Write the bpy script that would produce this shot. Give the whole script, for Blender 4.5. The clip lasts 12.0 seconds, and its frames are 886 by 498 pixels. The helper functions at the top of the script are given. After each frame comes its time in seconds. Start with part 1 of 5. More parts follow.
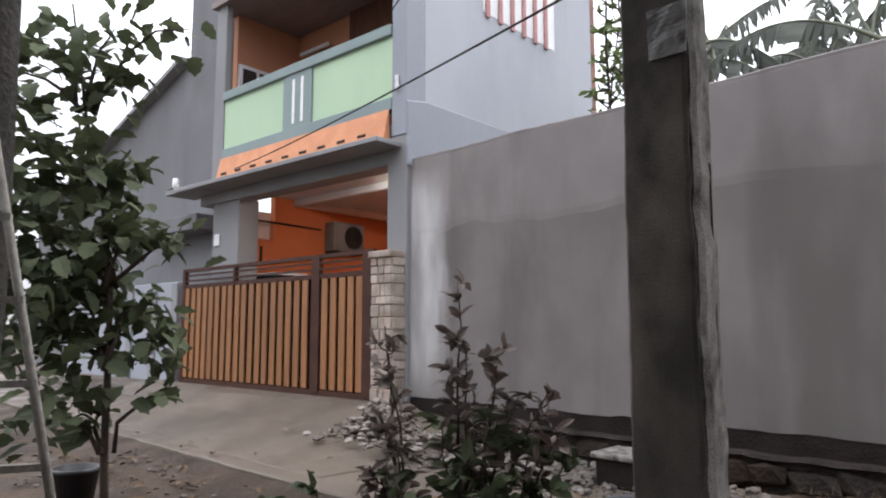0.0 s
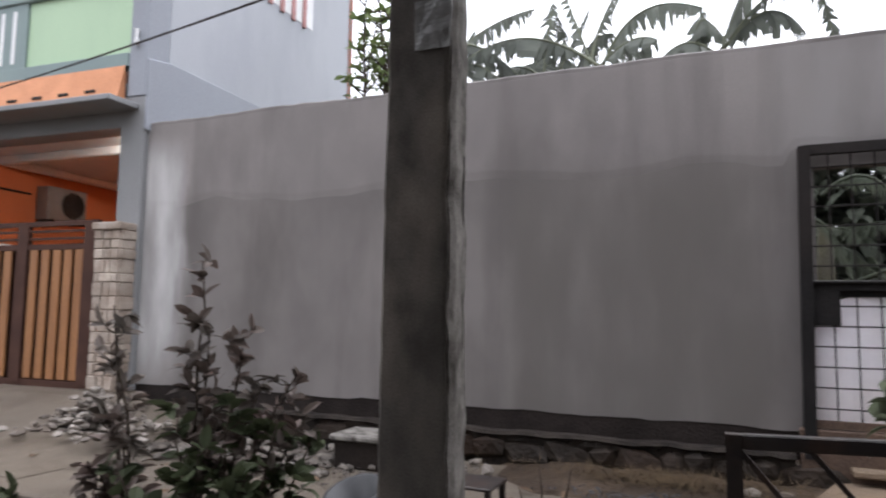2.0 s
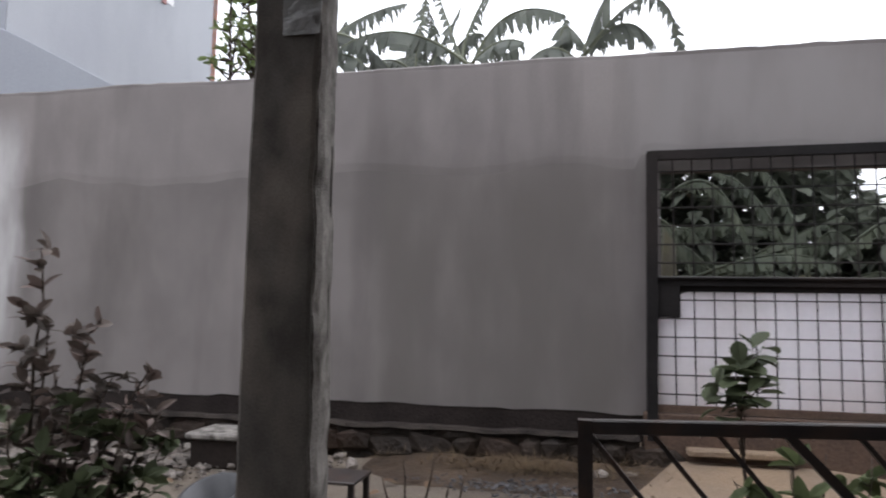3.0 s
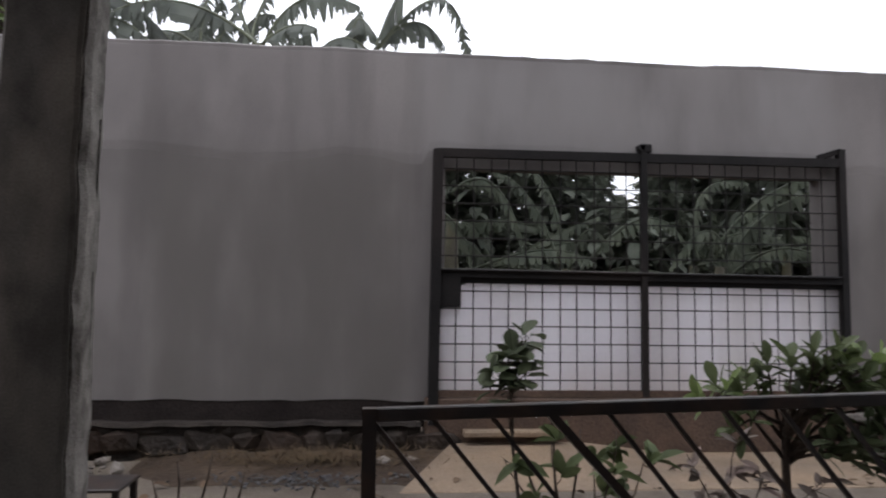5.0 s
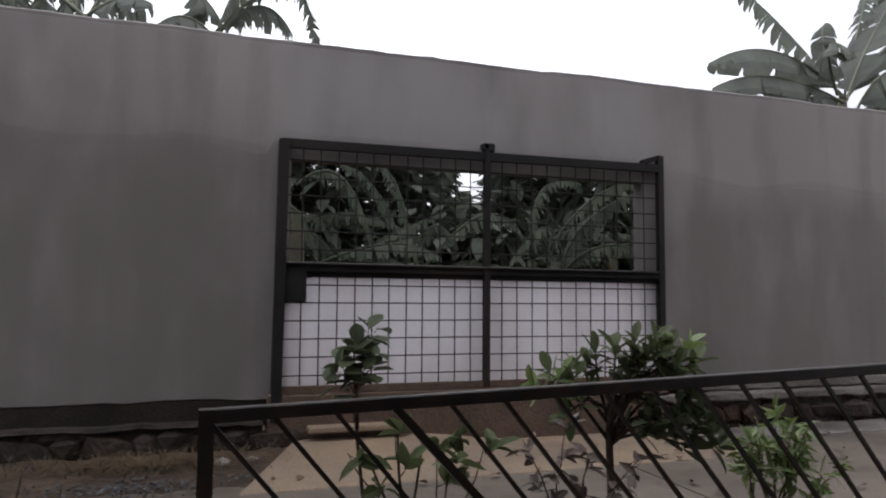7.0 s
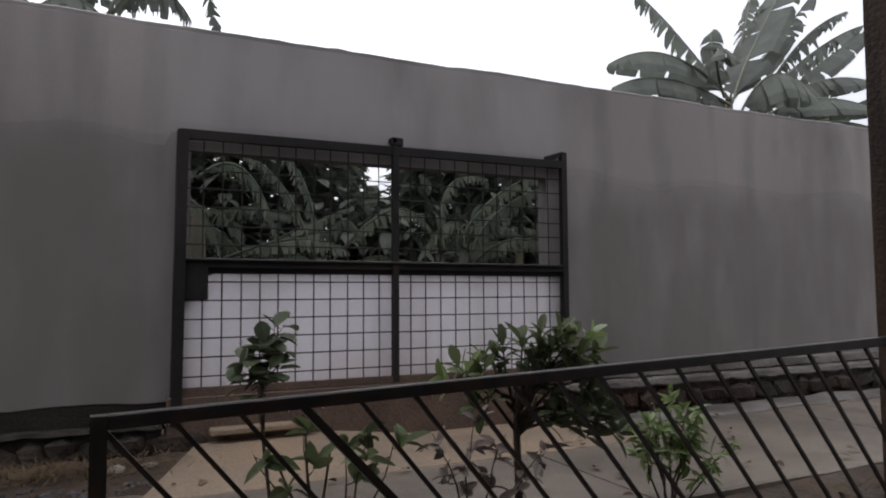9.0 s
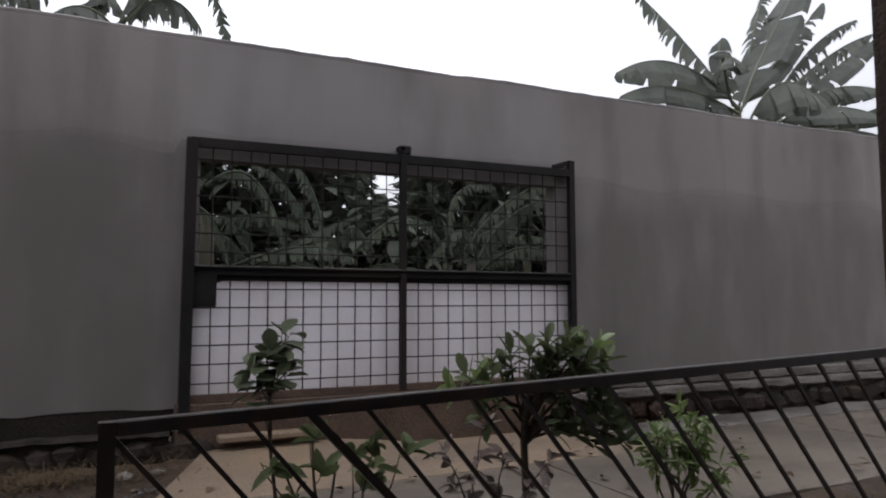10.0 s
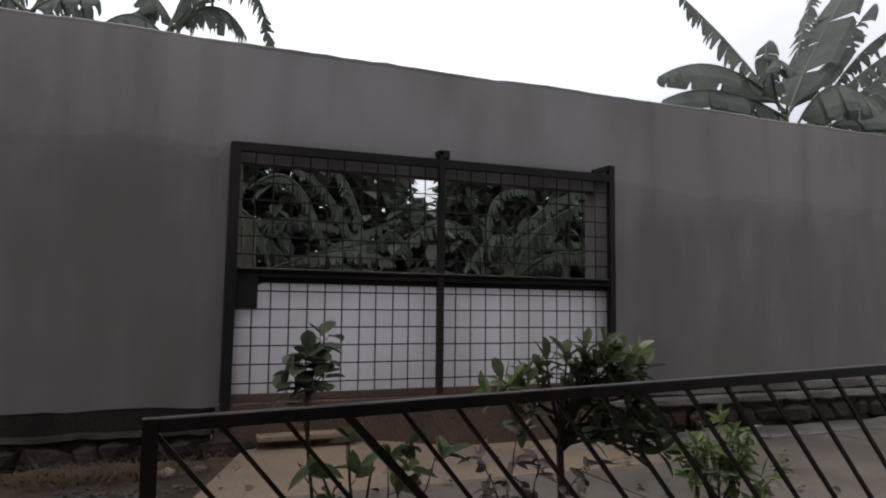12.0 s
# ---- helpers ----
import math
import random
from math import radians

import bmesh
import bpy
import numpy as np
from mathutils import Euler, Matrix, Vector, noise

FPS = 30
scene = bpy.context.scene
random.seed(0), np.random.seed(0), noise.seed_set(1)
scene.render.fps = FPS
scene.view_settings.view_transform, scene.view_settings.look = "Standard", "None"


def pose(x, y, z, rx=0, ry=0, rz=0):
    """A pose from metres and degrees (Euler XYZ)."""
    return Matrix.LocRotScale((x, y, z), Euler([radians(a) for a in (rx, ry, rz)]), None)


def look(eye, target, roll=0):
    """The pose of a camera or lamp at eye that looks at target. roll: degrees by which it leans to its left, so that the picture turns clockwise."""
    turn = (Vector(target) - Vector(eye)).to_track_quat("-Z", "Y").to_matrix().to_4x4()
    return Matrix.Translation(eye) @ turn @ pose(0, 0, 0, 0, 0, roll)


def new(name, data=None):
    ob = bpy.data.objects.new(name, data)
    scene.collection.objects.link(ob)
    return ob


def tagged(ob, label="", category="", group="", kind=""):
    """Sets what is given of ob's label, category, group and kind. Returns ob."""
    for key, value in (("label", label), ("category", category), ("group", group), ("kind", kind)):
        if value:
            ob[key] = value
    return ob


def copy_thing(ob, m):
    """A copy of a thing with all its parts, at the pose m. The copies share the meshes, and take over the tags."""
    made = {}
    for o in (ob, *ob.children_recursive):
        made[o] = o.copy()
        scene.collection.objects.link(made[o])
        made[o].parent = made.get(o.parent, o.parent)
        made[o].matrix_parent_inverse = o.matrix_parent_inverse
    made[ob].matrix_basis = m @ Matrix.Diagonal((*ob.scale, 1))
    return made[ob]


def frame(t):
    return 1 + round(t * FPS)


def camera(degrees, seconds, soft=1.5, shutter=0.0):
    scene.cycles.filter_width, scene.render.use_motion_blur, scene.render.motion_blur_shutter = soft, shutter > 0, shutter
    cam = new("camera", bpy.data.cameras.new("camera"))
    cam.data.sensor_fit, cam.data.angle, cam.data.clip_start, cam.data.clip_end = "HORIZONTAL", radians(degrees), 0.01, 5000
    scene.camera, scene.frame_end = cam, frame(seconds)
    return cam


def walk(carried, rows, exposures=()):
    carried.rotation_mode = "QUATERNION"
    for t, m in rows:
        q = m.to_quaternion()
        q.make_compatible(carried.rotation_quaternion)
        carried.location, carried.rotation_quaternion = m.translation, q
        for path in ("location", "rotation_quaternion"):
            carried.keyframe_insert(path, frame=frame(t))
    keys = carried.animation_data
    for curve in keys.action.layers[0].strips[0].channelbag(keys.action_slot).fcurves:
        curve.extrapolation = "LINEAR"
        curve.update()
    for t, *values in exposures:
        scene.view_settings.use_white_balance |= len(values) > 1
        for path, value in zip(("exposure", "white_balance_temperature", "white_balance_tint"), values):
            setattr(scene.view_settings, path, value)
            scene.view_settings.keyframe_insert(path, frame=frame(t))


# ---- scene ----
cam = camera(65.6, 12.0, soft=2.0, shutter=0.5)
PATH = [
    (0.0, pose(0.037, -0.013, 1.149, 96.61, 0.04, 44.55)),
    (0.5, pose(0.024, -0.007, 1.153, 96.20, 0.15, 42.45)),
    (1.0, pose(0.005, -0.002, 1.150, 96.07, -0.28, 37.84)),
    (1.5, pose(-0.000, 0.003, 1.140, 95.94, -0.46, 29.49)),
    (2.0, pose(-0.019, -0.002, 1.142, 95.44, -0.81, 23.28)),
    (2.5, pose(-0.009, 0.001, 1.142, 95.21, -0.75, 17.27)),
    (3.0, pose(-0.016, 0.004, 1.142, 95.01, -0.81, 12.35)),
    (5.0, pose(-0.019, 0.011, 1.142, 94.45, -0.72, -5.21)),
    (5.5, pose(-0.013, 0.012, 1.145, 94.34, -0.67, -9.25)),
    (6.0, pose(-0.014, 0.014, 1.146, 94.16, -0.55, -12.72)),
    (6.5, pose(-0.012, 0.013, 1.147, 94.22, -0.41, -15.65)),
    (7.0, pose(-0.014, 0.016, 1.148, 94.01, -0.42, -17.87)),
    (7.5, pose(-0.014, 0.023, 1.148, 93.94, -0.23, -20.06)),
    (9.5, pose(-0.010, 0.032, 1.150, 93.65, 0.46, -26.00)),
    (10.0, pose(-0.011, 0.030, 1.148, 94.26, 0.18, -24.84)),
    (10.5, pose(-0.014, 0.026, 1.149, 94.49, -0.10, -23.35)),
    (11.0, pose(-0.008, 0.019, 1.149, 94.67, -0.40, -22.25)),
    (11.5, pose(-0.008, 0.017, 1.148, 94.59, -0.48, -21.88)),
    (12.0, pose(-0.007, 0.017, 1.148, 94.60, -0.61, -21.65)),
]
EXPOSURES = [(0.0, -0.04), (1.0, -0.03), (2.0, -0.02), (3.0, -0.05), (5.0, -0.42), (7.5, -0.66), (9.5, -0.78), (12.0, -1.05)]
walk(cam, PATH, EXPOSURES)

# world: bright overcast rainy sky, sun behind cloud beyond the wall
world = bpy.data.worlds.new("world")
scene.world = world
world.use_nodes = True
wn, wl = world.node_tree.nodes, world.node_tree.links
sky = wn.new("ShaderNodeTexSky")
sky.sky_type = "NISHITA"
sky.sun_disc = False
sky.sun_elevation = radians(40)
sky.sun_rotation = radians(15)
# cloud cover: brightest overhead and round the hidden sun, dimmer towards the horizon
SUN_DIR = Vector((math.sin(radians(15)) * math.cos(radians(40)), math.cos(radians(15)) * math.cos(radians(40)), math.sin(radians(40))))
coord = wn.new("ShaderNodeTexCoord").outputs["Generated"]


def sky_math(op, a, b):
    k = wn.new("ShaderNodeMath")
    k.operation = op
    for value, socket in ((a, k.inputs[0]), (b, k.inputs[1])):
        if isinstance(value, (int, float)):
            socket.default_value = value
        else:
            wl.new(value, socket)
    return k.outputs[0]


split = wn.new("ShaderNodeSeparateXYZ")
wl.new(coord, split.inputs[0])
rise = sky_math("MAXIMUM", split.outputs[2], 0.0)
dome = sky_math("ADD", sky_math("MULTIPLY", rise, 3.15), 0.52)
facing = wn.new("ShaderNodeVectorMath")
facing.operation = "DOT_PRODUCT"
facing.inputs[1].default_value = SUN_DIR
wl.new(coord, facing.inputs[0])
halo = sky_math("POWER", sky_math("MAXIMUM", facing.outputs["Value"], 0.0), 10.0)
cn = wn.new("ShaderNodeTexNoise")
cn.inputs["Scale"].default_value = 2.2
cn.inputs["Detail"].default_value = 4
wl.new(coord, cn.inputs[0])
cm = wn.new("ShaderNodeMapRange")
cm.inputs[1].default_value, cm.inputs[2].default_value = 0.3, 0.7
cm.inputs[3].default_value, cm.inputs[4].default_value = 0.88, 1.12
wl.new(cn.outputs[0], cm.inputs[0])
bright = sky_math("MULTIPLY", sky_math("ADD", sky_math("MULTIPLY", dome, 5.1), sky_math("MULTIPLY", halo, 6.0)), cm.outputs[0])
grey = wn.new("ShaderNodeVectorMath")
grey.operation = "SCALE"
grey.inputs[0].default_value = (0.985, 0.997, 1.085)
wl.new(bright, grey.inputs["Scale"])
cloud = wn.new("ShaderNodeMix")
cloud.data_type = "RGBA"
cloud.inputs[0].default_value = 0.92
wl.new(sky.outputs[0], cloud.inputs[6])
wl.new(grey.outputs[0], cloud.inputs[7])
wl.new(cloud.outputs[2], wn["Background"].inputs[0])
wn["Background"].inputs[1].default_value = 0.25
sun = new("sun", bpy.data.lights.new("sun", "SUN"))
sun.data.energy, sun.data.angle, sun.data.color = 0.7, radians(20), (1.0, 0.97, 0.93)
sun.matrix_world = look((0, 0, 20), tuple(Vector((0, 0, 20)) - 8 * SUN_DIR))


# ---- materials ----
def ramp_mix(nt, fac, a, b):
    m = nt.nodes.new("ShaderNodeMix")
    m.data_type = "RGBA"
    if isinstance(fac, float):
        m.inputs[0].default_value = fac
    else:
        nt.links.new(fac, m.inputs[0])
    for value, socket in ((a, m.inputs[6]), (b, m.inputs[7])):
        if isinstance(value, tuple):
            socket.default_value = (*value[:3], 1)
        else:
            nt.links.new(value, socket)
    return m.outputs[2]


def noise_fac(nt, scale, stretch=(1, 1, 1), low=0.35, high=0.65, detail=4, local=False):
    """A soft mask from noise laid over the place in metres."""
    if local:
        pos = nt.nodes.new("ShaderNodeTexCoord").outputs["Object"]
    else:
        pos = nt.nodes.new("ShaderNodeNewGeometry").outputs["Position"]
    mp = nt.nodes.new("ShaderNodeMapping")
    mp.inputs["Scale"].default_value = stretch
    nt.links.new(pos, mp.inputs[0])
    no = nt.nodes.new("ShaderNodeTexNoise")
    no.inputs["Scale"].default_value = scale
    no.inputs["Detail"].default_value = detail
    nt.links.new(mp.outputs[0], no.inputs[0])
    mr = nt.nodes.new("ShaderNodeMapRange")
    mr.inputs[1].default_value, mr.inputs[2].default_value = low, high
    nt.links.new(no.outputs[0], mr.inputs[0])
    return mr.outputs[0]


def material(name, base, second, scale=3.0, rough=0.8, stretch=(1, 1, 1), grain=45.0, grain_depth=0.25, bump=0.3, metal=0.0,
             streaks=None, third=None, third_scale=0.8, wobble=0.0, translucent=0.0, rough_low=None, local=False):
    """Base and second colour mixed by noise, a finer grain, a broad third colour, and fine relief."""
    m = bpy.data.materials.new(name)
    m.use_nodes = True
    nt = m.node_tree
    b = nt.nodes["Principled BSDF"]
    col = ramp_mix(nt, noise_fac(nt, scale, stretch, local=local), base, second)
    if third:
        col = ramp_mix(nt, noise_fac(nt, third_scale, stretch, 0.45, 0.7, local=local), col, third)
    if streaks:
        col = ramp_mix(nt, noise_fac(nt, 1.1, (1, 1, 0.45), 0.5, 0.72, 6), col, streaks)
        col = ramp_mix(nt, noise_fac(nt, 2.3, (1, 1, 0.14), 0.52, 0.8, 6), col, streaks)
    fine = noise_fac(nt, grain, (1, 1, 1), 0.25, 0.75, local=local)
    dark = nt.nodes.new("ShaderNodeMix")
    dark.data_type, dark.blend_type = "RGBA", "MULTIPLY"
    dark.inputs[0].default_value = grain_depth
    nt.links.new(col, dark.inputs[6])
    nt.links.new(fine, dark.inputs[7])
    col = dark.outputs[2]
    if wobble:
        info = nt.nodes.new("ShaderNodeObjectInfo")
        isl = nt.nodes.new("ShaderNodeNewGeometry")
        add = nt.nodes.new("ShaderNodeMath")
        add.operation = "ADD"
        nt.links.new(info.outputs["Random"], add.inputs[0])
        nt.links.new(isl.outputs["Random Per Island"], add.inputs[1])
        mr = nt.nodes.new("ShaderNodeMapRange")
        mr.inputs[2].default_value = 2.0
        mr.inputs[3].default_value, mr.inputs[4].default_value = 1 - wobble, 1 + wobble
        nt.links.new(add.outputs[0], mr.inputs[0])
        hs = nt.nodes.new("ShaderNodeHueSaturation")
        nt.links.new(col, hs.inputs["Color"])
        nt.links.new(mr.outputs[0], hs.inputs["Value"])
        col = hs.outputs[0]
    nt.links.new(col, b.inputs["Base Color"])
    b.inputs["Metallic"].default_value = metal
    b.inputs["Specular IOR Level"].default_value = 0.18 if rough >= 0.6 else 0.45
    if rough_low is None:
        b.inputs["Roughness"].default_value = rough
    else:
        mr = nt.nodes.new("ShaderNodeMapRange")
        mr.inputs[3].default_value, mr.inputs[4].default_value = rough_low, rough
        nt.links.new(noise_fac(nt, 2.0), mr.inputs[0])
        nt.links.new(mr.outputs[0], b.inputs["Roughness"])
    if bump:
        bp = nt.nodes.new("ShaderNodeBump")
        bp.inputs["Strength"].default_value = bump
        bp.inputs["Distance"].default_value = 0.01
        nt.links.new(fine, bp.inputs["Height"])
        nt.links.new(bp.outputs[0], b.inputs["Normal"])
    if translucent:
        tr = nt.nodes.new("ShaderNodeBsdfTranslucent")
        nt.links.new(col, tr.inputs[0])
        mx = nt.nodes.new("ShaderNodeMixShader")
        mx.inputs[0].default_value = translucent
        nt.links.new(b.outputs[0], mx.inputs[1])
        nt.links.new(tr.outputs[0], mx.inputs[2])
        nt.links.new(mx.outputs[0], nt.nodes["Material Output"].inputs[0])
    return m


def wall_patch(m, x0, x1, z0, z1, colour):
    """A patch of spilled paint, stain or painted-in glare contrast with ragged edges on a wall's material."""
    nt = m.node_tree
    b = nt.nodes["Principled BSDF"]
    old = b.inputs["Base Color"].links[0].from_socket
    sep = nt.nodes.new("ShaderNodeSeparateXYZ")
    nt.links.new(nt.nodes.new("ShaderNodeNewGeometry").outputs["Position"], sep.inputs[0])

    def fade(socket, a, c):
        mr = nt.nodes.new("ShaderNodeMapRange")
        mr.interpolation_type = "SMOOTHSTEP"
        mr.inputs[1].default_value, mr.inputs[2].default_value = a, c
        nt.links.new(socket, mr.inputs[0])
        return mr.outputs[0]

    def times(a, c):
        k = nt.nodes.new("ShaderNodeMath")
        k.operation = "MULTIPLY"
        nt.links.new(a, k.inputs[0])
        nt.links.new(c, k.inputs[1])
        return k.outputs[0]

    wob = noise_fac(nt, 2.5, (1, 1, 0.35), 0.3, 0.7)
    sh = nt.nodes.new("ShaderNodeMath")
    sh.operation = "MULTIPLY_ADD"
    sh.inputs[1].default_value = 0.35
    nt.links.new(wob, sh.inputs[0])
    nt.links.new(sep.outputs[0], sh.inputs[2])
    side = times(fade(sh.outputs[0], x1 + 0.3, x1 - 0.1), fade(sep.outputs[0], x0 - 0.2, x0))
    tall = times(fade(sep.outputs[2], z1, z1 - 0.5), fade(sep.outputs[2], z0 - 0.5, z0 + 0.3))
    spots = noise_fac(nt, 3.0, (1, 1, 0.3), 0.18, 0.62)
    nt.links.new(ramp_mix(nt, times(times(side, tall), spots), old, colour), b.inputs["Base Color"])


M_WALL = material("bare concrete render", (0.2057, 0.1873, 0.1785), (0.1535, 0.1399, 0.1341), 1.3, 0.85, (1, 1, 0.8), 170, 0.12, 0.12, streaks=(0.1164, 0.1048, 0.09959),
                  third=(0.2352, 0.2156, 0.2057), third_scale=0.6, rough_low=0.6)
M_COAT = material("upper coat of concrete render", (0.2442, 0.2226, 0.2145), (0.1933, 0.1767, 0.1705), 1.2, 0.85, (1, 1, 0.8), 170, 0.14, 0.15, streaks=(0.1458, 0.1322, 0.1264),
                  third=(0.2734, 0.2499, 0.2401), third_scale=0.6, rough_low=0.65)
for m in (M_WALL, M_COAT):
    wall_patch(m, -5.65, -5.15, 0.7, 3.05, (0.5, 0.49, 0.485))
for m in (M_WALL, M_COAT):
    # Stains beside the gate, darkened further in colour for lens-glare contrast.
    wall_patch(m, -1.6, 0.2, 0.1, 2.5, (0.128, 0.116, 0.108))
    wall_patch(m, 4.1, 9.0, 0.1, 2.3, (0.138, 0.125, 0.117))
# Lighter patch over the gate: lens glare put into the coat's colour.
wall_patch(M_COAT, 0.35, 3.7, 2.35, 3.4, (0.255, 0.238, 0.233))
M_SLOOF = material("damp dark concrete", (0.01836, 0.01393, 0.01231), (0.02938, 0.0225, 0.02001), 4, 0.95, (1, 1, 1), 50, 0.4, 0.5)
M_MORTAR = material("rough mortar ledge", (0.0457, 0.03696, 0.0308), (0.01904, 0.01512, 0.01294), 6, 0.9, (1, 1, 1), 40, 0.4, 0.8)
M_STONE = material("wet dark foundation stone", (0.0342, 0.02567, 0.01963), (0.01778, 0.01283, 0.009817), 5, 0.6, (1, 1, 1), 30, 0.5, 0.8, wobble=0.25, third=(0.04788, 0.02511, 0.01543))
M_ROAD = material("worn wet concrete slab", (0.1414, 0.1173, 0.09354), (0.09899, 0.08151, 0.06524), 1.1, 0.75, (1, 1, 1), 55, 0.3, 0.4, third=(0.1697, 0.1392, 0.1087), third_scale=0.5, rough_low=0.35)
M_RAMP = material("sandy concrete", (0.2483, 0.1805, 0.1218), (0.1956, 0.1499, 0.1119), 1.6, 0.85, (1, 1, 1), 50, 0.3, 0.4, rough_low=0.5)
M_DIRT = material("wet brown soil", (0.06885, 0.04703, 0.03259), (0.0405, 0.0285, 0.0203), 2.2, 0.9, (1, 1, 1), 25, 0.5, 1.0, third=(0.1013, 0.07125, 0.0492), third_scale=1.2, rough_low=0.55)
M_RUBBLE = material("pale rubble", (0.257, 0.2293, 0.2032), (0.1346, 0.1117, 0.09595), 3, 0.9, (1, 1, 1), 40, 0.4, 0.5, wobble=0.6)
M_GRAVEL = material("blue-grey gravel", (0.1105, 0.108, 0.1092), (0.068, 0.064, 0.0663), 6, 0.8, (1, 1, 1), 40, 0.4, 0.5, wobble=0.5)
M_STRAW = material("dry straw", (0.1294, 0.09112, 0.05344), (0.08408, 0.05771, 0.03656), 6, 0.9, wobble=0.4, bump=0)
M_LITTER = material("dead leaves", (0.084, 0.0525, 0.035), (0.14, 0.098, 0.063), 6, 0.9, wobble=0.5, bump=0)
M_POLE = material("weathered dark concrete", (0.12, 0.108, 0.096), (0.06, 0.052, 0.046), 9.0, 0.9, (1, 1, 0.6), 150, 0.35, 0.15, third=(0.165, 0.142, 0.12), third_scale=6, streaks=(0.042, 0.038, 0.032))
M_CHIP = material("chipped pale concrete", (0.2952, 0.2747, 0.2501), (0.1968, 0.182, 0.164), 12, 0.9, (1, 1, 0.7), 140, 0.4, 0.3, third=(0.0697, 0.0615, 0.0533), third_scale=14)
M_STEEL = material("dark brown painted steel", (0.013, 0.010, 0.010), (0.02, 0.015, 0.014), 8, 0.5, grain_depth=0.3, bump=0.1, rough_low=0.35, third=(0.04, 0.022, 0.015), third_scale=9)
M_GATE = material("grimy black steel", (0.010, 0.009, 0.009), (0.017, 0.015, 0.015), 6, 0.65, grain_depth=0.3, bump=0.15, third=(0.026, 0.02, 0.018))
M_SHEET = material("white plastic sheet", (0.88, 0.86, 0.885), (0.84, 0.815, 0.845), 1.5, 0.55, (1, 1, 0.3), 30, 0.06, 0.05, streaks=(0.76, 0.73, 0.73), translucent=0.5)
wall_patch(M_SHEET, 0.3, 4.2, 0.3, 0.85, (0.68, 0.6, 0.55))
M_SILL = material("brown earth threshold", (0.13, 0.085, 0.062), (0.09, 0.062, 0.048), 4, 0.8, grain_depth=0.4)
M_BLUE = material("pale blue-grey house paint", (0.4226, 0.4375, 0.4676), (0.3912, 0.4062, 0.4379), 0.7, 0.7, (1, 1, 0.5), 60, 0.08, 0.12, streaks=(0.3521, 0.3672, 0.4007))
M_BLUE2 = material("darker blue-grey render", (0.33, 0.35, 0.3854), (0.3, 0.315, 0.3478), 1.0, 0.8, (1, 1, 0.6), 50, 0.12, 0.2)
M_GREY = material("grey plaster", (0.205, 0.207, 0.215), (0.175, 0.177, 0.183), 0.6, 0.85, (1, 1, 0.6), 50, 0.12, 0.2, streaks=(0.15, 0.15, 0.155))
M_COL = material("grey column paint", (0.2664, 0.2664, 0.273), (0.2294, 0.2304, 0.2345), 1.2, 0.7, (1, 1, 0.5), 50, 0.1, 0.15)
M_TEAL = material("grey-green trim paint", (0.243, 0.306, 0.297), (0.216, 0.27, 0.27), 1.5, 0.6, (1, 1, 1), 50, 0.1, 0.1)
M_GREEN = material("pale mint panel paint", (0.4092, 0.5599, 0.3679), (0.3765, 0.5199, 0.3439), 1.2, 0.5, (1, 1, 0.5), 50, 0.05, 0.05)
M_WHITE = material("white paint", (0.78, 0.78, 0.78), (0.7, 0.7, 0.71), 2, 0.6, grain_depth=0.06, bump=0.05)
M_ORANGE = material("orange wall paint", (0.68, 0.225, 0.095), (0.6, 0.19, 0.08), 1.3, 0.65, (1, 1, 0.6), 50, 0.1, 0.1)
# The orange paint, paled to put rain haze into the upper walls' colour.
M_SALMON = material("salmon wall paint with haze in its colour", (0.62, 0.3, 0.18), (0.54, 0.26, 0.155), 1.3, 0.7, (1, 1, 0.6), 50, 0.1, 0.1)
M_TILE = material("orange roof tile", (0.66, 0.3, 0.16), (0.56, 0.25, 0.13), 4, 0.6, grain_depth=0.15, wobble=0.1)
M_DARK = material("dark recess", (0.03, 0.025, 0.022), (0.05, 0.04, 0.035), 4, 0.8)
M_EAVE = material("pale brown ceiling board", (0.3, 0.25, 0.23), (0.25, 0.2, 0.185), 2, 0.7, (1, 3, 1), grain_depth=0.15)
M_COURSE = material("worn grey mortar course", (0.2, 0.178, 0.16), (0.125, 0.11, 0.098), 4, 0.85, (0.5, 1, 2), 45, 0.4, 0.6, third=(0.07, 0.058, 0.05), third_scale=2.5)
M_BROWN = material("brown timber", (0.17, 0.075, 0.045), (0.12, 0.055, 0.035), 3, 0.6, (6, 6, 0.5), grain_depth=0.3)
M_PLANK = material("honey-coloured wood plank", (0.3036, 0.1333, 0.0476), (0.2244, 0.093, 0.0336), 6, 0.5, (3.96, 3.72, 0.196), 40, 0.25, 0.2, wobble=0.22)
M_GFRAME = material("dark brown gate steel", (0.05, 0.022, 0.016), (0.07, 0.032, 0.022), 5, 0.65, grain_depth=0.2, bump=0.1)
M_CLAD = material("pale stone cladding", (0.4896, 0.4181, 0.3564), (0.339, 0.2695, 0.2216), 5, 0.8, grain_depth=0.3, wobble=0.35, bump=0.5)
M_POST = material("old dark brown wood post", (0.055, 0.036, 0.026), (0.035, 0.024, 0.018), 3, 0.7, (5, 5, 0.4), 40, 0.45, 0.5, third=(0.09, 0.055, 0.035), third_scale=2)
M_TRUNK = material("dark wet trunk", (0.05, 0.043, 0.037), (0.03, 0.026, 0.023), 4, 0.8, (1, 1, 0.4), 40, 0.5, 0.7)
M_BARK = material("brown bark", (0.10, 0.075, 0.058), (0.06, 0.046, 0.038), 9, 0.85, (1, 1, 0.5), 60, 0.4, 0.6)
M_LADDER = material("grey weathered bamboo", (0.34, 0.32, 0.28), (0.22, 0.2, 0.175), 6, 0.7, (1, 1, 0.4), 50, 0.35, 0.3)
